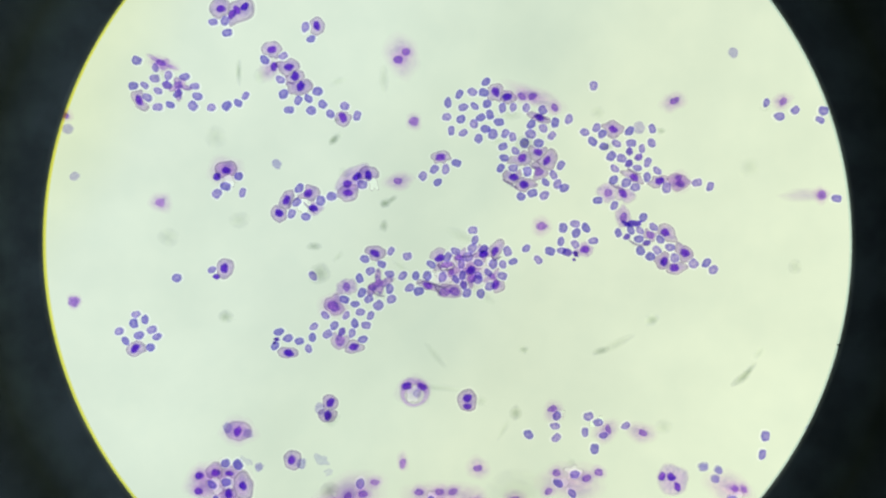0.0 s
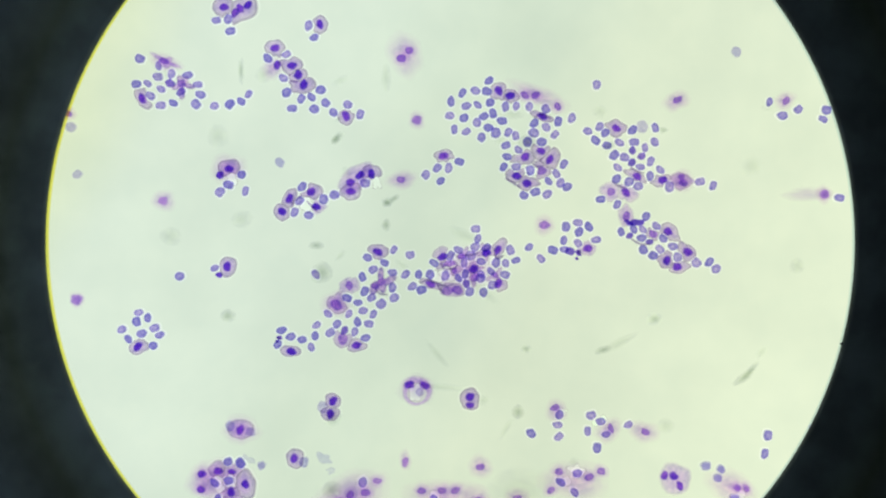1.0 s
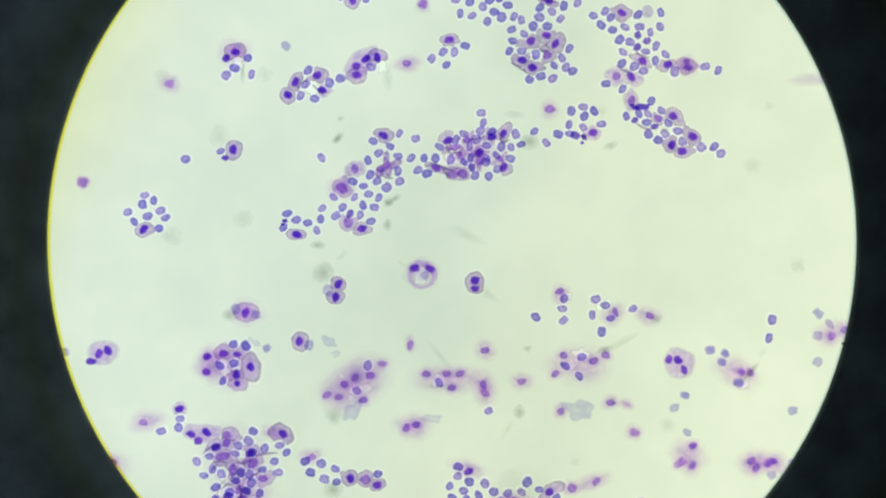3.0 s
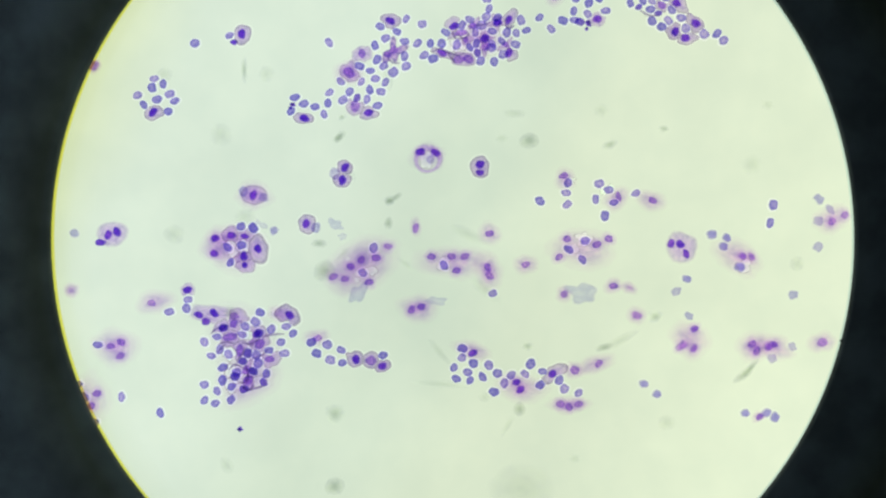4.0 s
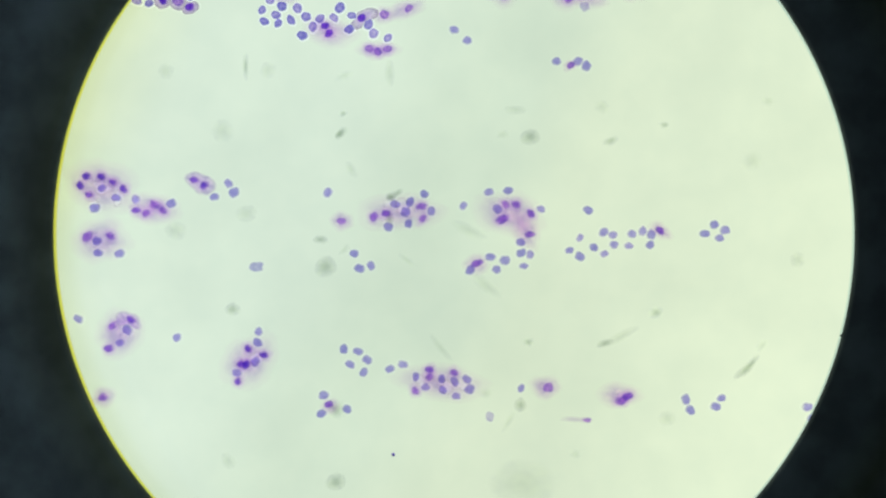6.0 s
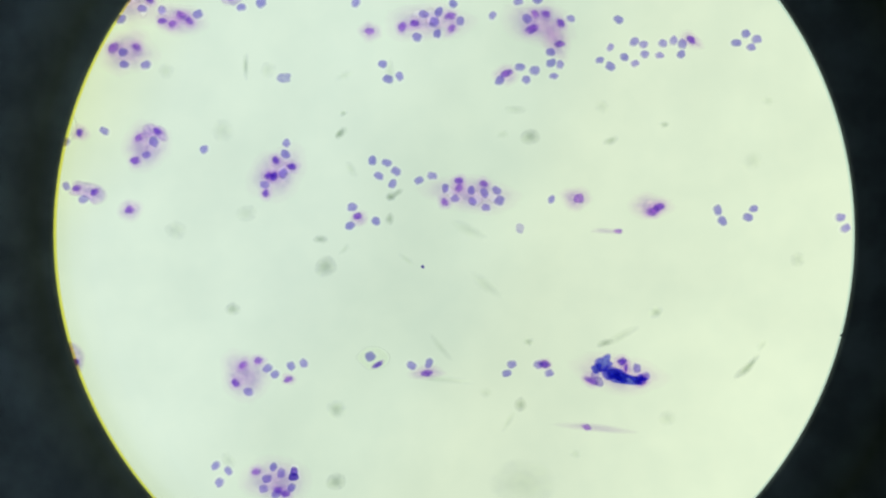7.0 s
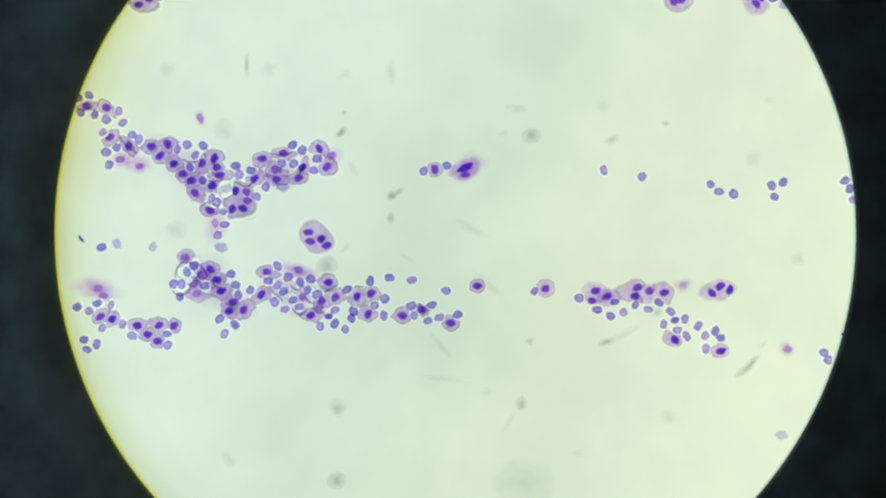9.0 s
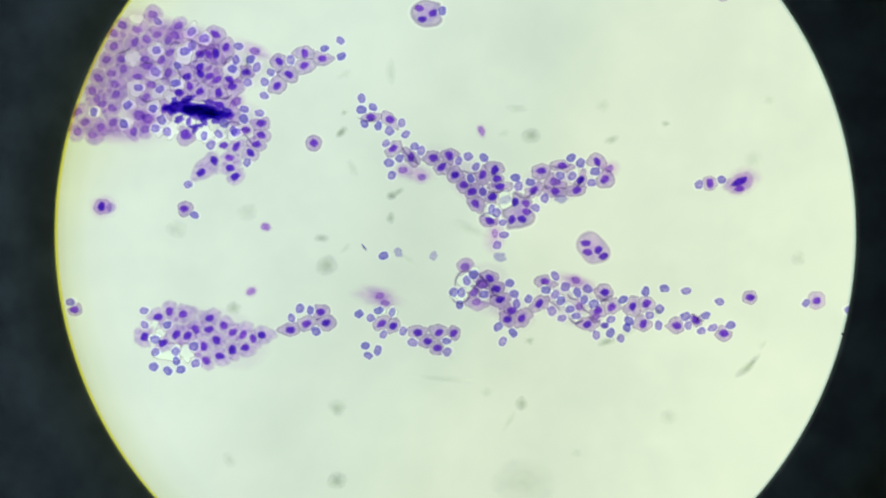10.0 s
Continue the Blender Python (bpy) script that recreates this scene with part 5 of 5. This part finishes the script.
reds(F, [(617, 845, 50)])
bx, by = F(1343, 262)
part("air_bubble", blob_mesh("air_bubble", [(blob(33 * UNIT, 33 * UNIT, 0, 0.0012, 0.01, 48, False), (0, 0))], BUBBLE_STAIN), slide, bx, by, 0.00001, "clear round air bubble with a thin edge")

# ---- sixth field ----
F = SIXTH
cell(F, 1045, 520, 25, 20, -10, [(1046, 517, 10), (1040, 534, 5)], mat=SHEET_STAIN)
sheet(F, 1070, 529, 22, 14, 0, [(1067, 527, 15)])
cell(F, 1116, 518, 24, 21, 0, [(1121, 512, 30), (1117, 527, -10)])
cell(F, 1140, 522, 22, 16, 0, [(1143, 518, 10)], mat=SHEET_STAIN)
cell(F, 1167, 520, 21, 18, -20, [(1169, 521, 20)])
reds(F, [(1017, 529, -40), (1050, 550, 0), (1074, 561, -40), (1081, 537, 10), (1097, 555), (1118, 542, 80), (1141, 550, -10), (1160, 538, -30), (1181, 554, -30), (1169, 576), (1207, 567, 80),
         (1194, 586, 0), (1211, 597, -60), (1231, 579), (1244, 596, 60), (1262, 588, 70), (1272, 600, 0), (1246, 619), (1461, 627), (1469, 640), (1527, 638), (1584, 647), (1613, 650)])
reds(F, [(1189, 569, 0)], "dark", 0.85)
smear(F, 1203, 508, 16, 11, 20, [(1203, 508, 20, 11, 8)], nmat=STREAK_STAIN)
cell(F, 1266, 517, 32, 19, 10, [(1255, 522, -50), (1270, 510, 50), (1287, 516, 80)], mat=SHEET_STAIN)
cell(F, 1187, 602, 19, 13, -15, [(1190, 603, -35)])
cell(F, 1273, 623, 17, 13, 10, [(1273, 623, 20)])
smear(F, 1393, 620, 14, 14, 0, [(1393, 620, 0, 9, 8)], nmat=FADED_STAIN)
reds(F, [(1385, 774, -15)], "pale", 1.2)

# ---- last field: the thick patch with the black clump ----
F = LAST
smear(F, 215, 140, 130, 125, 20, mat=STREAK_STAIN)
smear(F, 340, 130, 110, 90, -20, mat=STREAK_STAIN)
smear(F, 230, 130, 120, 110, 25, mat=STREAK_STAIN)
smear(F, 330, 62, 96, 22, -18)
smear(F, 190, 232, 76, 20, -4)
gaps(F, [(238, 102, 16), (276, 90, 17), (328, 97, 21), (276, 131, 18), (242, 157, 18), (283, 160, 17), (315, 148, 15), (272, 193, 17), (227, 187, 14), (167, 200, 12), (225, 218, 12),
         (410, 123, 18), (276, 230, 15), (302, 233, 16), (363, 238, 18), (388, 238, 15), (340, 55, 16), (362, 69, 14), (307, 173, 12), (332, 213, 13), (243, 33, 13)])
reds(F, [(362, 69, 30), (340, 57), (278, 90), (328, 92, 0), (412, 123, -20), (276, 128), (246, 156), (284, 159, 30), (312, 148, 0), (227, 187), (272, 193, 0), (167, 199), (220, 220),
         (276, 228), (297, 234), (362, 241), (388, 238, -40), (414, 232), (398, 220), (280, 39), (341, 82), (315, 117), (287, 213)])
mosaic(F, 17, [(272, 27), (317, 47), (244, 54), (218, 46), (203, 60), (279, 63), (261, 71), (240, 76, 70), (311, 64, -40), (299, 72), (203, 83), (302, 94)], PINK_STAIN, film=SHEET_STAIN)
mosaic(F, 19, [(382, 62, -30), (401, 85, 80), (355, 97, 10), (370, 97, -50), (383, 96), (355, 120), (356, 132), (372, 136), (385, 142, 30), (407, 142), (412, 154, 10), (388, 165)], NUCLEUS_STAIN)
mosaic(F, 17, [(190, 107), (216, 106, -40), (258, 106, 10), (287, 107, 70), (263, 118), (220, 123), (199, 131), (175, 139, -40), (299, 130), (245, 137, 0), (205, 150), (270, 151, 0)], PINK_STAIN, film=SHEET_STAIN)
mosaic(F, 19, [(332, 137), (337, 154), (318, 165), (355, 163), (390, 187), (292, 193), (408, 206), (330, 239, 0, 11, 10)], NUCLEUS_STAIN)
mosaic(F, 17, [(165, 162), (207, 168), (260, 173, 50), (173, 176), (183, 185), (200, 192), (139, 199), (152, 217), (202, 217), (180, 226), (139, 234), (165, 240, -10), (238, 234), (258, 230)], PINK_STAIN, film=SHEET_STAIN)
smear(F, 255, 207, 30, 20, -10, [(248, 205, 0, 12, 10), (263, 211, 0, 12, 9)], nmat=PINK_STAIN)
clump(F, [(350, 196, 54, 15, -4), (320, 188, 26, 10, 18), (300, 195, 13, 8, -30), (370, 202, 30, 12, -14), (400, 200, 12, 10, -20), (333, 176, 14, 6, 25), (318, 212, 11, 6, 40), (335, 216, 5, 8, 0),
          (362, 216, 6, 9, 15), (348, 224, 15, 4, 8), (384, 214, 11, 6, 30), (372, 182, 14, 5, -10), (346, 231, 4, 8, -30), (310, 180, 6, 8, 0)],
      "dense blue-black clump of stain and crushed cells", HEAP_STAIN)
clump(F, [(356, 197, 38, 12, -5), (340, 195, 22, 9, 8), (376, 202, 15, 8, -12)], "blue-black core of the stain clump")
clump(F, [(650, 438, 8, 1.6, -50)], "tiny dark splinter")
# the tail of that patch
smear(F, 425, 215, 46, 44, 0, mat=STREAK_STAIN)
smear(F, 430, 125, 50, 40, 20, mat=STREAK_STAIN)
gaps(F, [(418, 235, 15)])
reds(F, [(423, 83), (418, 107), (444, 106), (455, 120, 70), (480, 129, -30), (469, 146, -40), (439, 147, 0), (515, 107), (575, 87), (603, 73), (605, 101), (468, 170, -20), (433, 194, 0),
         (460, 201, 0), (432, 211, -40), (418, 235, 20), (438, 288), (334, 327, 15), (374, 257)])
smear(F, 452, 90, 36, 13, -20, [(452, 92, -20, 11, 8)])
smear(F, 419, 180, 16, 12, 30, [(419, 181, 30, 11, 8)])
cell(F, 437, 129, 15, 13, 0, [(437, 129, 0)])
cell(F, 495, 110, 17, 16, -20, [(495, 110, -30)])
cell(F, 512, 133, 19, 14, -30, [(512, 133, -40)])
cell(F, 492, 153, 17, 15, 30, [(491, 153, 45)])
cell(F, 539, 94, 18, 13, 0, [(540, 96, 90)])
cell(F, 540, 118, 19, 15, 20, [(539, 117, 35)])
cell(F, 572, 104, 17, 13, 0, [(571, 105, 0)])
cell(F, 556, 254, 15, 15, 0, [(557, 254, -30)], rough=0.03)
for x, y, a in [(463, 219, 15), (463, 240, -15), (455, 256, 0), (444, 271, -40), (419, 260, 60), (407, 280, -10), (417, 313, 30), (408, 298, 0)]:
    cell(F, x, y, 17, 15, a, [(x, y, a)], mat=SHEET_STAIN if x < 430 else MOSAIC_STAIN)
smear(F, 436, 231, 12, 10, 0, [(436, 231, -10)], nmat=NUCLEUS_STAIN)
cell(F, 366, 296, 32, 18, 45, [(357, 306, 30), (380, 285, -60), (397, 258, 20)], mat=SHEET_STAIN)
for places in [[(346, 112), (352, 100), (366, 88), (384, 86)], [(398, 118), (402, 106), (412, 100)], [(330, 68), (346, 75), (358, 84)], [(380, 172), (398, 176), (412, 168)], [(248, 120), (258, 112), (272, 114)],
               [(310, 120), (320, 132), (318, 146)], [(246, 172), (258, 181), (268, 178)], [(430, 236), (440, 246), (450, 262)], [(300, 84), (310, 76), (322, 78)], [(396, 222), (412, 216), (428, 222)],
               [(210, 96), (222, 92), (232, 84)], [(284, 142), (296, 140), (304, 154)]]:
    fold(F, places, 2.4)
# the winding band
for places in [[(714, 262), (728, 280), (746, 294)], [(637, 210), (655, 217), (672, 210)], [(975, 294), (992, 298), (1010, 291)], [(908, 340), (929, 351), (950, 333)], [(1017, 332), (1024, 324), (1028, 312)],
               [(818, 302), (832, 308), (846, 306)], [(862, 338), (874, 342), (888, 338)], [(850, 384), (862, 378), (880, 384)], [(728, 268), (736, 280), (742, 290)]]:
    fold(F, places)
smear(F, 830, 318, 90, 36, -35, mat=STREAK_STAIN)
smear(F, 985, 322, 66, 34, 10, mat=STREAK_STAIN)
reds(F, [(643, 176), (643, 196), (664, 192, -40), (649, 221, -30), (674, 225, 70), (694, 234), (715, 220, -80), (722, 240, 40), (688, 256, 40), (711, 282), (693, 290, 10), (698, 312),
         (737, 261, 30), (748, 269, 70), (829, 278, -20), (856, 280, -40), (842, 296), (833, 317, -50), (812, 286)])
smear(F, 852, 233, 9, 13, 20, [(852, 233, -60, 11, 7)], nmat=FADED_STAIN)
for x, y, rx, ry, a, b in [(660, 210, 19, 8, 10, 5), (695, 214, 21, 11, -45, -20), (700, 265, 18, 12, 40, 30), (731, 280, 19, 12, -60, 80), (769, 281, 17, 15, 0, -10), (796, 277, 19, 14, 0, -60),
                           (783, 297, 18, 14, 0, 50), (806, 311, 16, 15, 0, 30), (821, 328, 15, 15, 0, 20), (835, 340, 15, 15, 0, 30), (841, 361, 17, 14, -50, -60)]:
    cell(F, x, y, rx, ry, a, [(x, y, b)])
smear(F, 735, 306, 34, 18, -10, [(717, 303, 0), (749, 315, -5)])
for x, y, rx, ry, a, b in [(854, 310, 15, 15, 0, 60), (875, 302, 19, 16, 0, 60), (879, 317, 14, 13, 0, 20), (884, 331, 19, 11, 0, 5), (871, 349, 15, 11, 0, 20), (866, 391, 19, 12, 0, -15),
                           (944, 337, 17, 11, 40, 40), (957, 303, 18, 13, 0, 10), (993, 294, 21, 11, 0, 0), (981, 339, 19, 12, 0, 0), (1024, 319, 12, 17, 0, 60), (1018, 337, 17, 12, 20, 30)]:
    cell(F, x, y, rx, ry, a, [(x, y, b)])
cell(F, 981, 322, 18, 16, 0, [(981, 322, -10, 11, 9)], nmat=PINK_STAIN)
reds(F, [(854, 340)], "dark")
reds(F, [(869, 370), (878, 377, 70), (889, 394), (891, 416), (879, 434, 60), (912, 315, 0), (917, 330, 70), (938, 323, -5), (947, 368), (963, 351, 70), (1008, 280), (1024, 289, 80),
         (990, 311, -30), (1010, 312, 70), (1049, 304, 10), (1043, 324, 0)])
reds(F, [(894, 354, 30), (884, 455, 0), (991, 352, 0)], "pale", 1.25)
gaps(F, [(893, 354, 17), (872, 374, 16), (1012, 308, 12), (990, 311, 10)], VACUOLE_STAIN)
smear(F, 875, 418, 18, 32, 0, [(875, 413, 90)])
cell(F, 920, 376, 28, 29, 0, [(911, 358, 80), (930, 360, -30), (931, 375, -20), (905, 389, 80), (923, 388, -15)])
cell(F, 1053, 287, 18, 16, -40, [(1052, 287, -70)])
smear(F, 1074, 299, 18, 16, 0, [(1073, 299, 30)])
cell(F, 1066, 318, 18, 17, 0, [(1065, 318, 40)])
cell(F, 1047, 439, 31, 25, -35, [(1034, 430, 5), (1037, 446, 0), (1056, 442, 50), (1065, 453, 30)], mat=MOSAIC_STAIN)
# the wedge-shaped group
smear(F, 365, 596, 125, 50, -8, mat=STREAK_STAIN)
gaps(F, [(300, 622, 24), (330, 625, 16), (285, 588, 10), (276, 601, 12), (275, 575, 8)], VACUOLE_STAIN)
reds(F, [(256, 550), (257, 575), (276, 601), (276, 623, 20), (273, 649), (298, 656, -40), (321, 654, 10), (313, 639), (312, 622, 50), (344, 613, 30), (347, 643, 40), (297, 575, 20)])
mosaic(F, 20, [(281, 561, 10), (301, 551, 90), (325, 556, 10), (347, 583, -50), (333, 594, 50), (313, 592, 50), (257, 596, 80), (290, 607, 30), (362, 613, -80)], NUCLEUS_STAIN, film=SHEET_STAIN)
mosaic(F, 21, [(372, 563, 15), (397, 576, -40), (371, 583, 10), (413, 588, 35), (431, 592, 50), (464, 593, -10), (449, 599, -60), (384, 602, -70), (412, 619, -80), (435, 615, 5), (390, 630, -15), (366, 638, -30)], NUCLEUS_STAIN, film=SHEET_STAIN)
reds(F, [(532, 546), (551, 549), (517, 563), (561, 586)])
for x, y, rx, ry, a, b in [(515, 584, 19, 13, 0, -5), (544, 573, 17, 13, 30, 30), (570, 552, 19, 15, 0, -15), (580, 571, 19, 16, 0, 20)]:
    cell(F, x, y, rx, ry, a, [(x, y, b)])
# loose cells and the lower row
smear(F, 184, 366, 25, 20)
cell(F, 182, 366, 17, 15, 0, [(181, 366, 80)], mat=MOSAIC_STAIN)
cell(F, 328, 370, 15, 15, 0, [(327, 370, 0)])
cell(F, 133, 547, 14, 13, 0, [(133, 548, 0)])
cell(F, 760, 26, 30, 25, 0, [(744, 17, 0), (750, 37, 0), (769, 26, 30)])
reds(F, [(345, 381), (126, 535), (684, 453), (785, 22, 60)])
reds(F, [(709, 447), (197, 368), (769, 453)], "pale")
smear(F, 471, 402, 11, 9, 0, [(471, 402, 0, 10, 8)], nmat=FADED_STAIN)
smear(F, 445, 516, 12, 10, 40, [(445, 516, 40, 10, 8)], nmat=FADED_STAIN)
smear(F, 674, 524, 42, 19, -5, [(678, 523, 10), (687, 536, -10)])
reds(F, [(641, 555), (662, 562), (676, 549, 20), (699, 552, 80), (684, 591), (718, 585), (652, 611), (657, 628, -20), (674, 619, 80), (734, 605), (793, 622, 40), (792, 603, 0), (804, 517), (817, 518, 80), (814, 539)])
gaps(F, [(676, 549, 11), (698, 552, 11), (826, 497, 19), (856, 521, 12), (813, 521, 15), (838, 480, 8)], VACUOLE_STAIN)
for x, y, rx, ry, a, b in [(681, 572, 18, 12, 30, 30), (701, 576, 15, 12, 40, 45), (743, 588, 17, 14, 0, -10), (779, 588, 18, 16, 0, 40), (804, 589, 13, 15, 0, 40), (760, 603, 18, 14, 0, -10), (777, 615, 16, 15, 0, -10)]:
    cell(F, x, y, rx, ry, a, [(x, y, b)])
# the long lower group
smear(F, 1008, 532, 62, 44, -15, mat=STREAK_STAIN)
gaps(F, [(981, 521, 13), (1020, 517, 13), (1007, 547, 13), (992, 534, 12), (1036, 530, 12), (966, 513, 11), (1049, 538, 11), (1019, 560, 11)], VACUOLE_STAIN)
for places in [[(1222, 556), (1232, 566), (1244, 570)], [(1226, 574), (1233, 565), (1240, 556)], [(1026, 538), (1032, 548), (1042, 554)], [(1040, 560), (1050, 570), (1062, 566)],
               [(1056, 522), (1066, 530), (1076, 530)], [(970, 532), (982, 540), (990, 550)], [(836, 508), (846, 514), (850, 526)], [(844, 484), (852, 490), (860, 502)], [(1002, 520), (1010, 528), (1022, 530)],
               [(806, 508), (808, 494), (816, 482), (830, 478)], [(868, 512), (874, 522), (884, 524)], [(800, 528), (812, 537), (827, 531), (832, 520)], [(832, 506), (844, 505), (850, 495)],
               [(1004, 560), (1016, 572), (1032, 566)], [(1060, 536), (1070, 528), (1082, 522)]]:
    fold(F, places)
smear(F, 862, 512, 58, 48, -40, mat=STREAK_STAIN)
smear(F, 905, 552, 44, 30, -30, mat=STREAK_STAIN)
reds(F, [(826, 497), (838, 486, 10), (856, 521, 10), (901, 501, 10), (909, 520), (913, 538), (934, 529, 80), (881, 578, 40), (907, 589, -60), (889, 604, 60)])
mosaic(F, 16, [(823, 472, 5), (839, 517, 60), (843, 534, 20), (853, 502, 0, 11, 10)], PINK_STAIN)
for x, y, rx, ry, a, b in [(866, 493, 17, 16, 0, -30), (877, 511, 16, 15, 0, -10), (884, 530, 16, 15, 0, 30), (904, 550, 15, 14, 0, 20), (897, 565, 17, 13, 0, 30), (922, 563, 17, 17, 0, 60),
                           (963, 498, 20, 13, 0, 0), (953, 537, 17, 13, 40, 60), (1068, 517, 17, 16, -50, 0), (1080, 543, 18, 14, 50, 40), (1056, 549, 15, 14, 0, 40), (1037, 574, 21, 12, 0, 20)]:
    cell(F, x, y, rx, ry, a, [(x, y, b)])
reds(F, [(981, 488), (965, 513, 10), (981, 521, 60), (999, 507, 60), (991, 532, 50), (975, 550, -50), (1020, 517), (1032, 530, 60), (1038, 511, -15), (993, 563), (1007, 547, 20), (1018, 559),
         (1049, 537, 20), (1079, 565), (1078, 589, 50), (1053, 593), (1096, 599), (1100, 530), (1107, 580)])
reds(F, [(1068, 576)], "dark", 0.85)
smear(F, 1018, 498, 42, 12, -12, [(1017, 495, -10), (1023, 542, 60), (1052, 561, 20)])
reds(F, [(1139, 516), (1172, 511, 0), (1210, 516, 0), (1270, 536, -20), (1164, 547), (1147, 558), (1111, 568), (1163, 576, 90), (1210, 561), (1215, 577, 70), (1246, 560, 20), (1239, 587, 10), (1259, 582, 20), (1291, 578, 10)])
for x, y, rx, ry, a, b in [(1117, 542, 15, 19, 0, 85), (1141, 537, 15, 14, 0, 50), (1136, 573, 16, 15, 0, 60), (1195, 577, 16, 16, 0, -20), (1228, 568, 16, 9, -40, -30), (1279, 592, 18, 15, 0, 0), (1325, 529, 14, 14, 0, 0)]:
    cell(F, x, y, rx, ry, a, [(x, y, b)])

build_cells()

# red cells past the first three hundred, joined
for k, mat in enumerate((RED_STAIN, DARK_STAIN, PALE_STAIN, SOFT_RED_STAIN)):
    some = [(b, o) for kind, b, o in spare_reds if kind == k]
    if some:
        tagged(part("red_cell_scatter", blob_mesh("red_cell_scatter", some, mat), slide, 0, 0, 0.00002, "scattered small violet red blood cells"), kind="stuff")


# ---- dust on the lamp glass ----
LAMP_Z = -0.045


def dust(flecks, faint=False):
    """Blurred flecks of dust: place in the view, half length, half width, turn."""
    for x, y, rx, ry, a in flecks:
        ex, ey, ez = eye_at(7.5)
        k = (ez - LAMP_Z) / FOCAL
        ob = new("dust_fleck", blob_mesh("dust_fleck", [(blob(rx * k * 1.45, ry * k * 1.45, a, 0.0012, 0.07, 20, False), (0, 0))], FAINT_STAIN if faint else DUST_STAIN))
        ob.location = (ex + (x - 784) * k, ey + (441 - y) * k, LAMP_Z + 0.0001)
        tagged(ob, "faint blurred dust fleck on the lamp glass" if faint else "dark blurred dust fleck on the lamp glass", "dust", "dust on the lamp glass")


dust([(436, 118, 18, 5, 90), (605, 235, 11, 7, 40), (601, 239, 7, 5, 40), (608, 202, 6, 5, 0), (693, 348, 9, 7, 20), (691, 350, 6, 5, 0), (704, 342, 9, 4, 35), (690, 388, 6, 8, 0), (577, 472, 15, 14, 0), (568, 424, 10, 6, 0), (413, 547, 10, 9, 0), (935, 605, 8, 6, 0),
      (1160, 553, 11, 8, 20), (1070, 607, 12, 5, 20), (1317, 655, 17, 6, 36), (1328, 643, 17, 4, 46), (596, 724, 14, 13, 0)])
dust([(921, 716, 8, 10, 0), (595, 852, 13, 12, 0), (938, 243, 13, 11, 0), (1080, 250, 11, 6, 20), (1175, 222, 8, 5, 0)])
dust([(475, 125, 11, 11, 0), (622, 300, 13, 6, -60), (610, 442, 10, 4, 50), (437, 378, 14, 12, 0), (312, 408, 14, 13, 0), (1098, 595, 28, 6, 28), (1347, 611, 13, 6, 50),
      (785, 672, 44, 5, -5), (900, 745, 17, 5, 60), (405, 815, 9, 12, 30), (890, 239, 9, 6, 0), (1065, 190, 10, 9, 0), (912, 195, 15, 6, 0), (830, 408, 26, 9, -25)], True)
dust([(780, 615, 24, 5, -50), (720, 460, 14, 5, -40), (925, 855, 46, 30, 0), (1018, 803, 8, 7, 0), (1180, 740, 12, 10, 0), (1330, 285, 14, 14, 0), (1358, 180, 9, 7, 0), (295, 127, 11, 10, 0),
      (395, 232, 14, 16, 0), (1410, 460, 10, 10, 0), (860, 695, 9, 8, 0), (610, 135, 14, 6, 20), (690, 130, 7, 18, 0), (860, 505, 24, 9, -40)], True)


# ---- what moves ----
# how far the vignette ring is shifted, in grid steps to the right and down, so that its shade grows and fades
VIGNETTE_SHIFT = [(0.0, 0, 0), (0.5, 4, 2), (1.0, 14, 8), (1.5, 38, 24), (2.0, 48, 32), (2.5, 45, 30), (3.0, 40, 26), (4.5, 50, 36), (4.8, 56, 66), (5.0, 60, 95), (5.2, 58, 90), (6.3, 34, 14),
        (6.5, 28, 10), (7.0, 28, 10), (7.5, 46, 26), (8.0, 50, 36), (8.5, 76, 62), (9.0, 62, 46), (9.5, 49, 31), (10.0, 52, 33)]


def motions():
    rows, lifts = [], []
    for t, turn, ox, oy, size in TRACK:
        ex, ey, ez = eye_at(t)
        k = UNIT / size
        z = ez - EYE / size
        rows.append((t, pose(ex + ox * k, ey - oy * k, z, 0, 0, -turn)))
        lifts.append((t, pose(0, 0, z)))
    walk(slide, rows)
    walk(stage, lifts)     # the fine focus moves the stage with the slide
    k = (EYE - VIGNETTE_Z) / FOCAL
    x, y, _ = vignette_ring.location
    walk(vignette_ring, [(t, pose(x + ox * k, y - oy * k, 0)) for t, ox, oy in VIGNETTE_SHIFT])


motions()
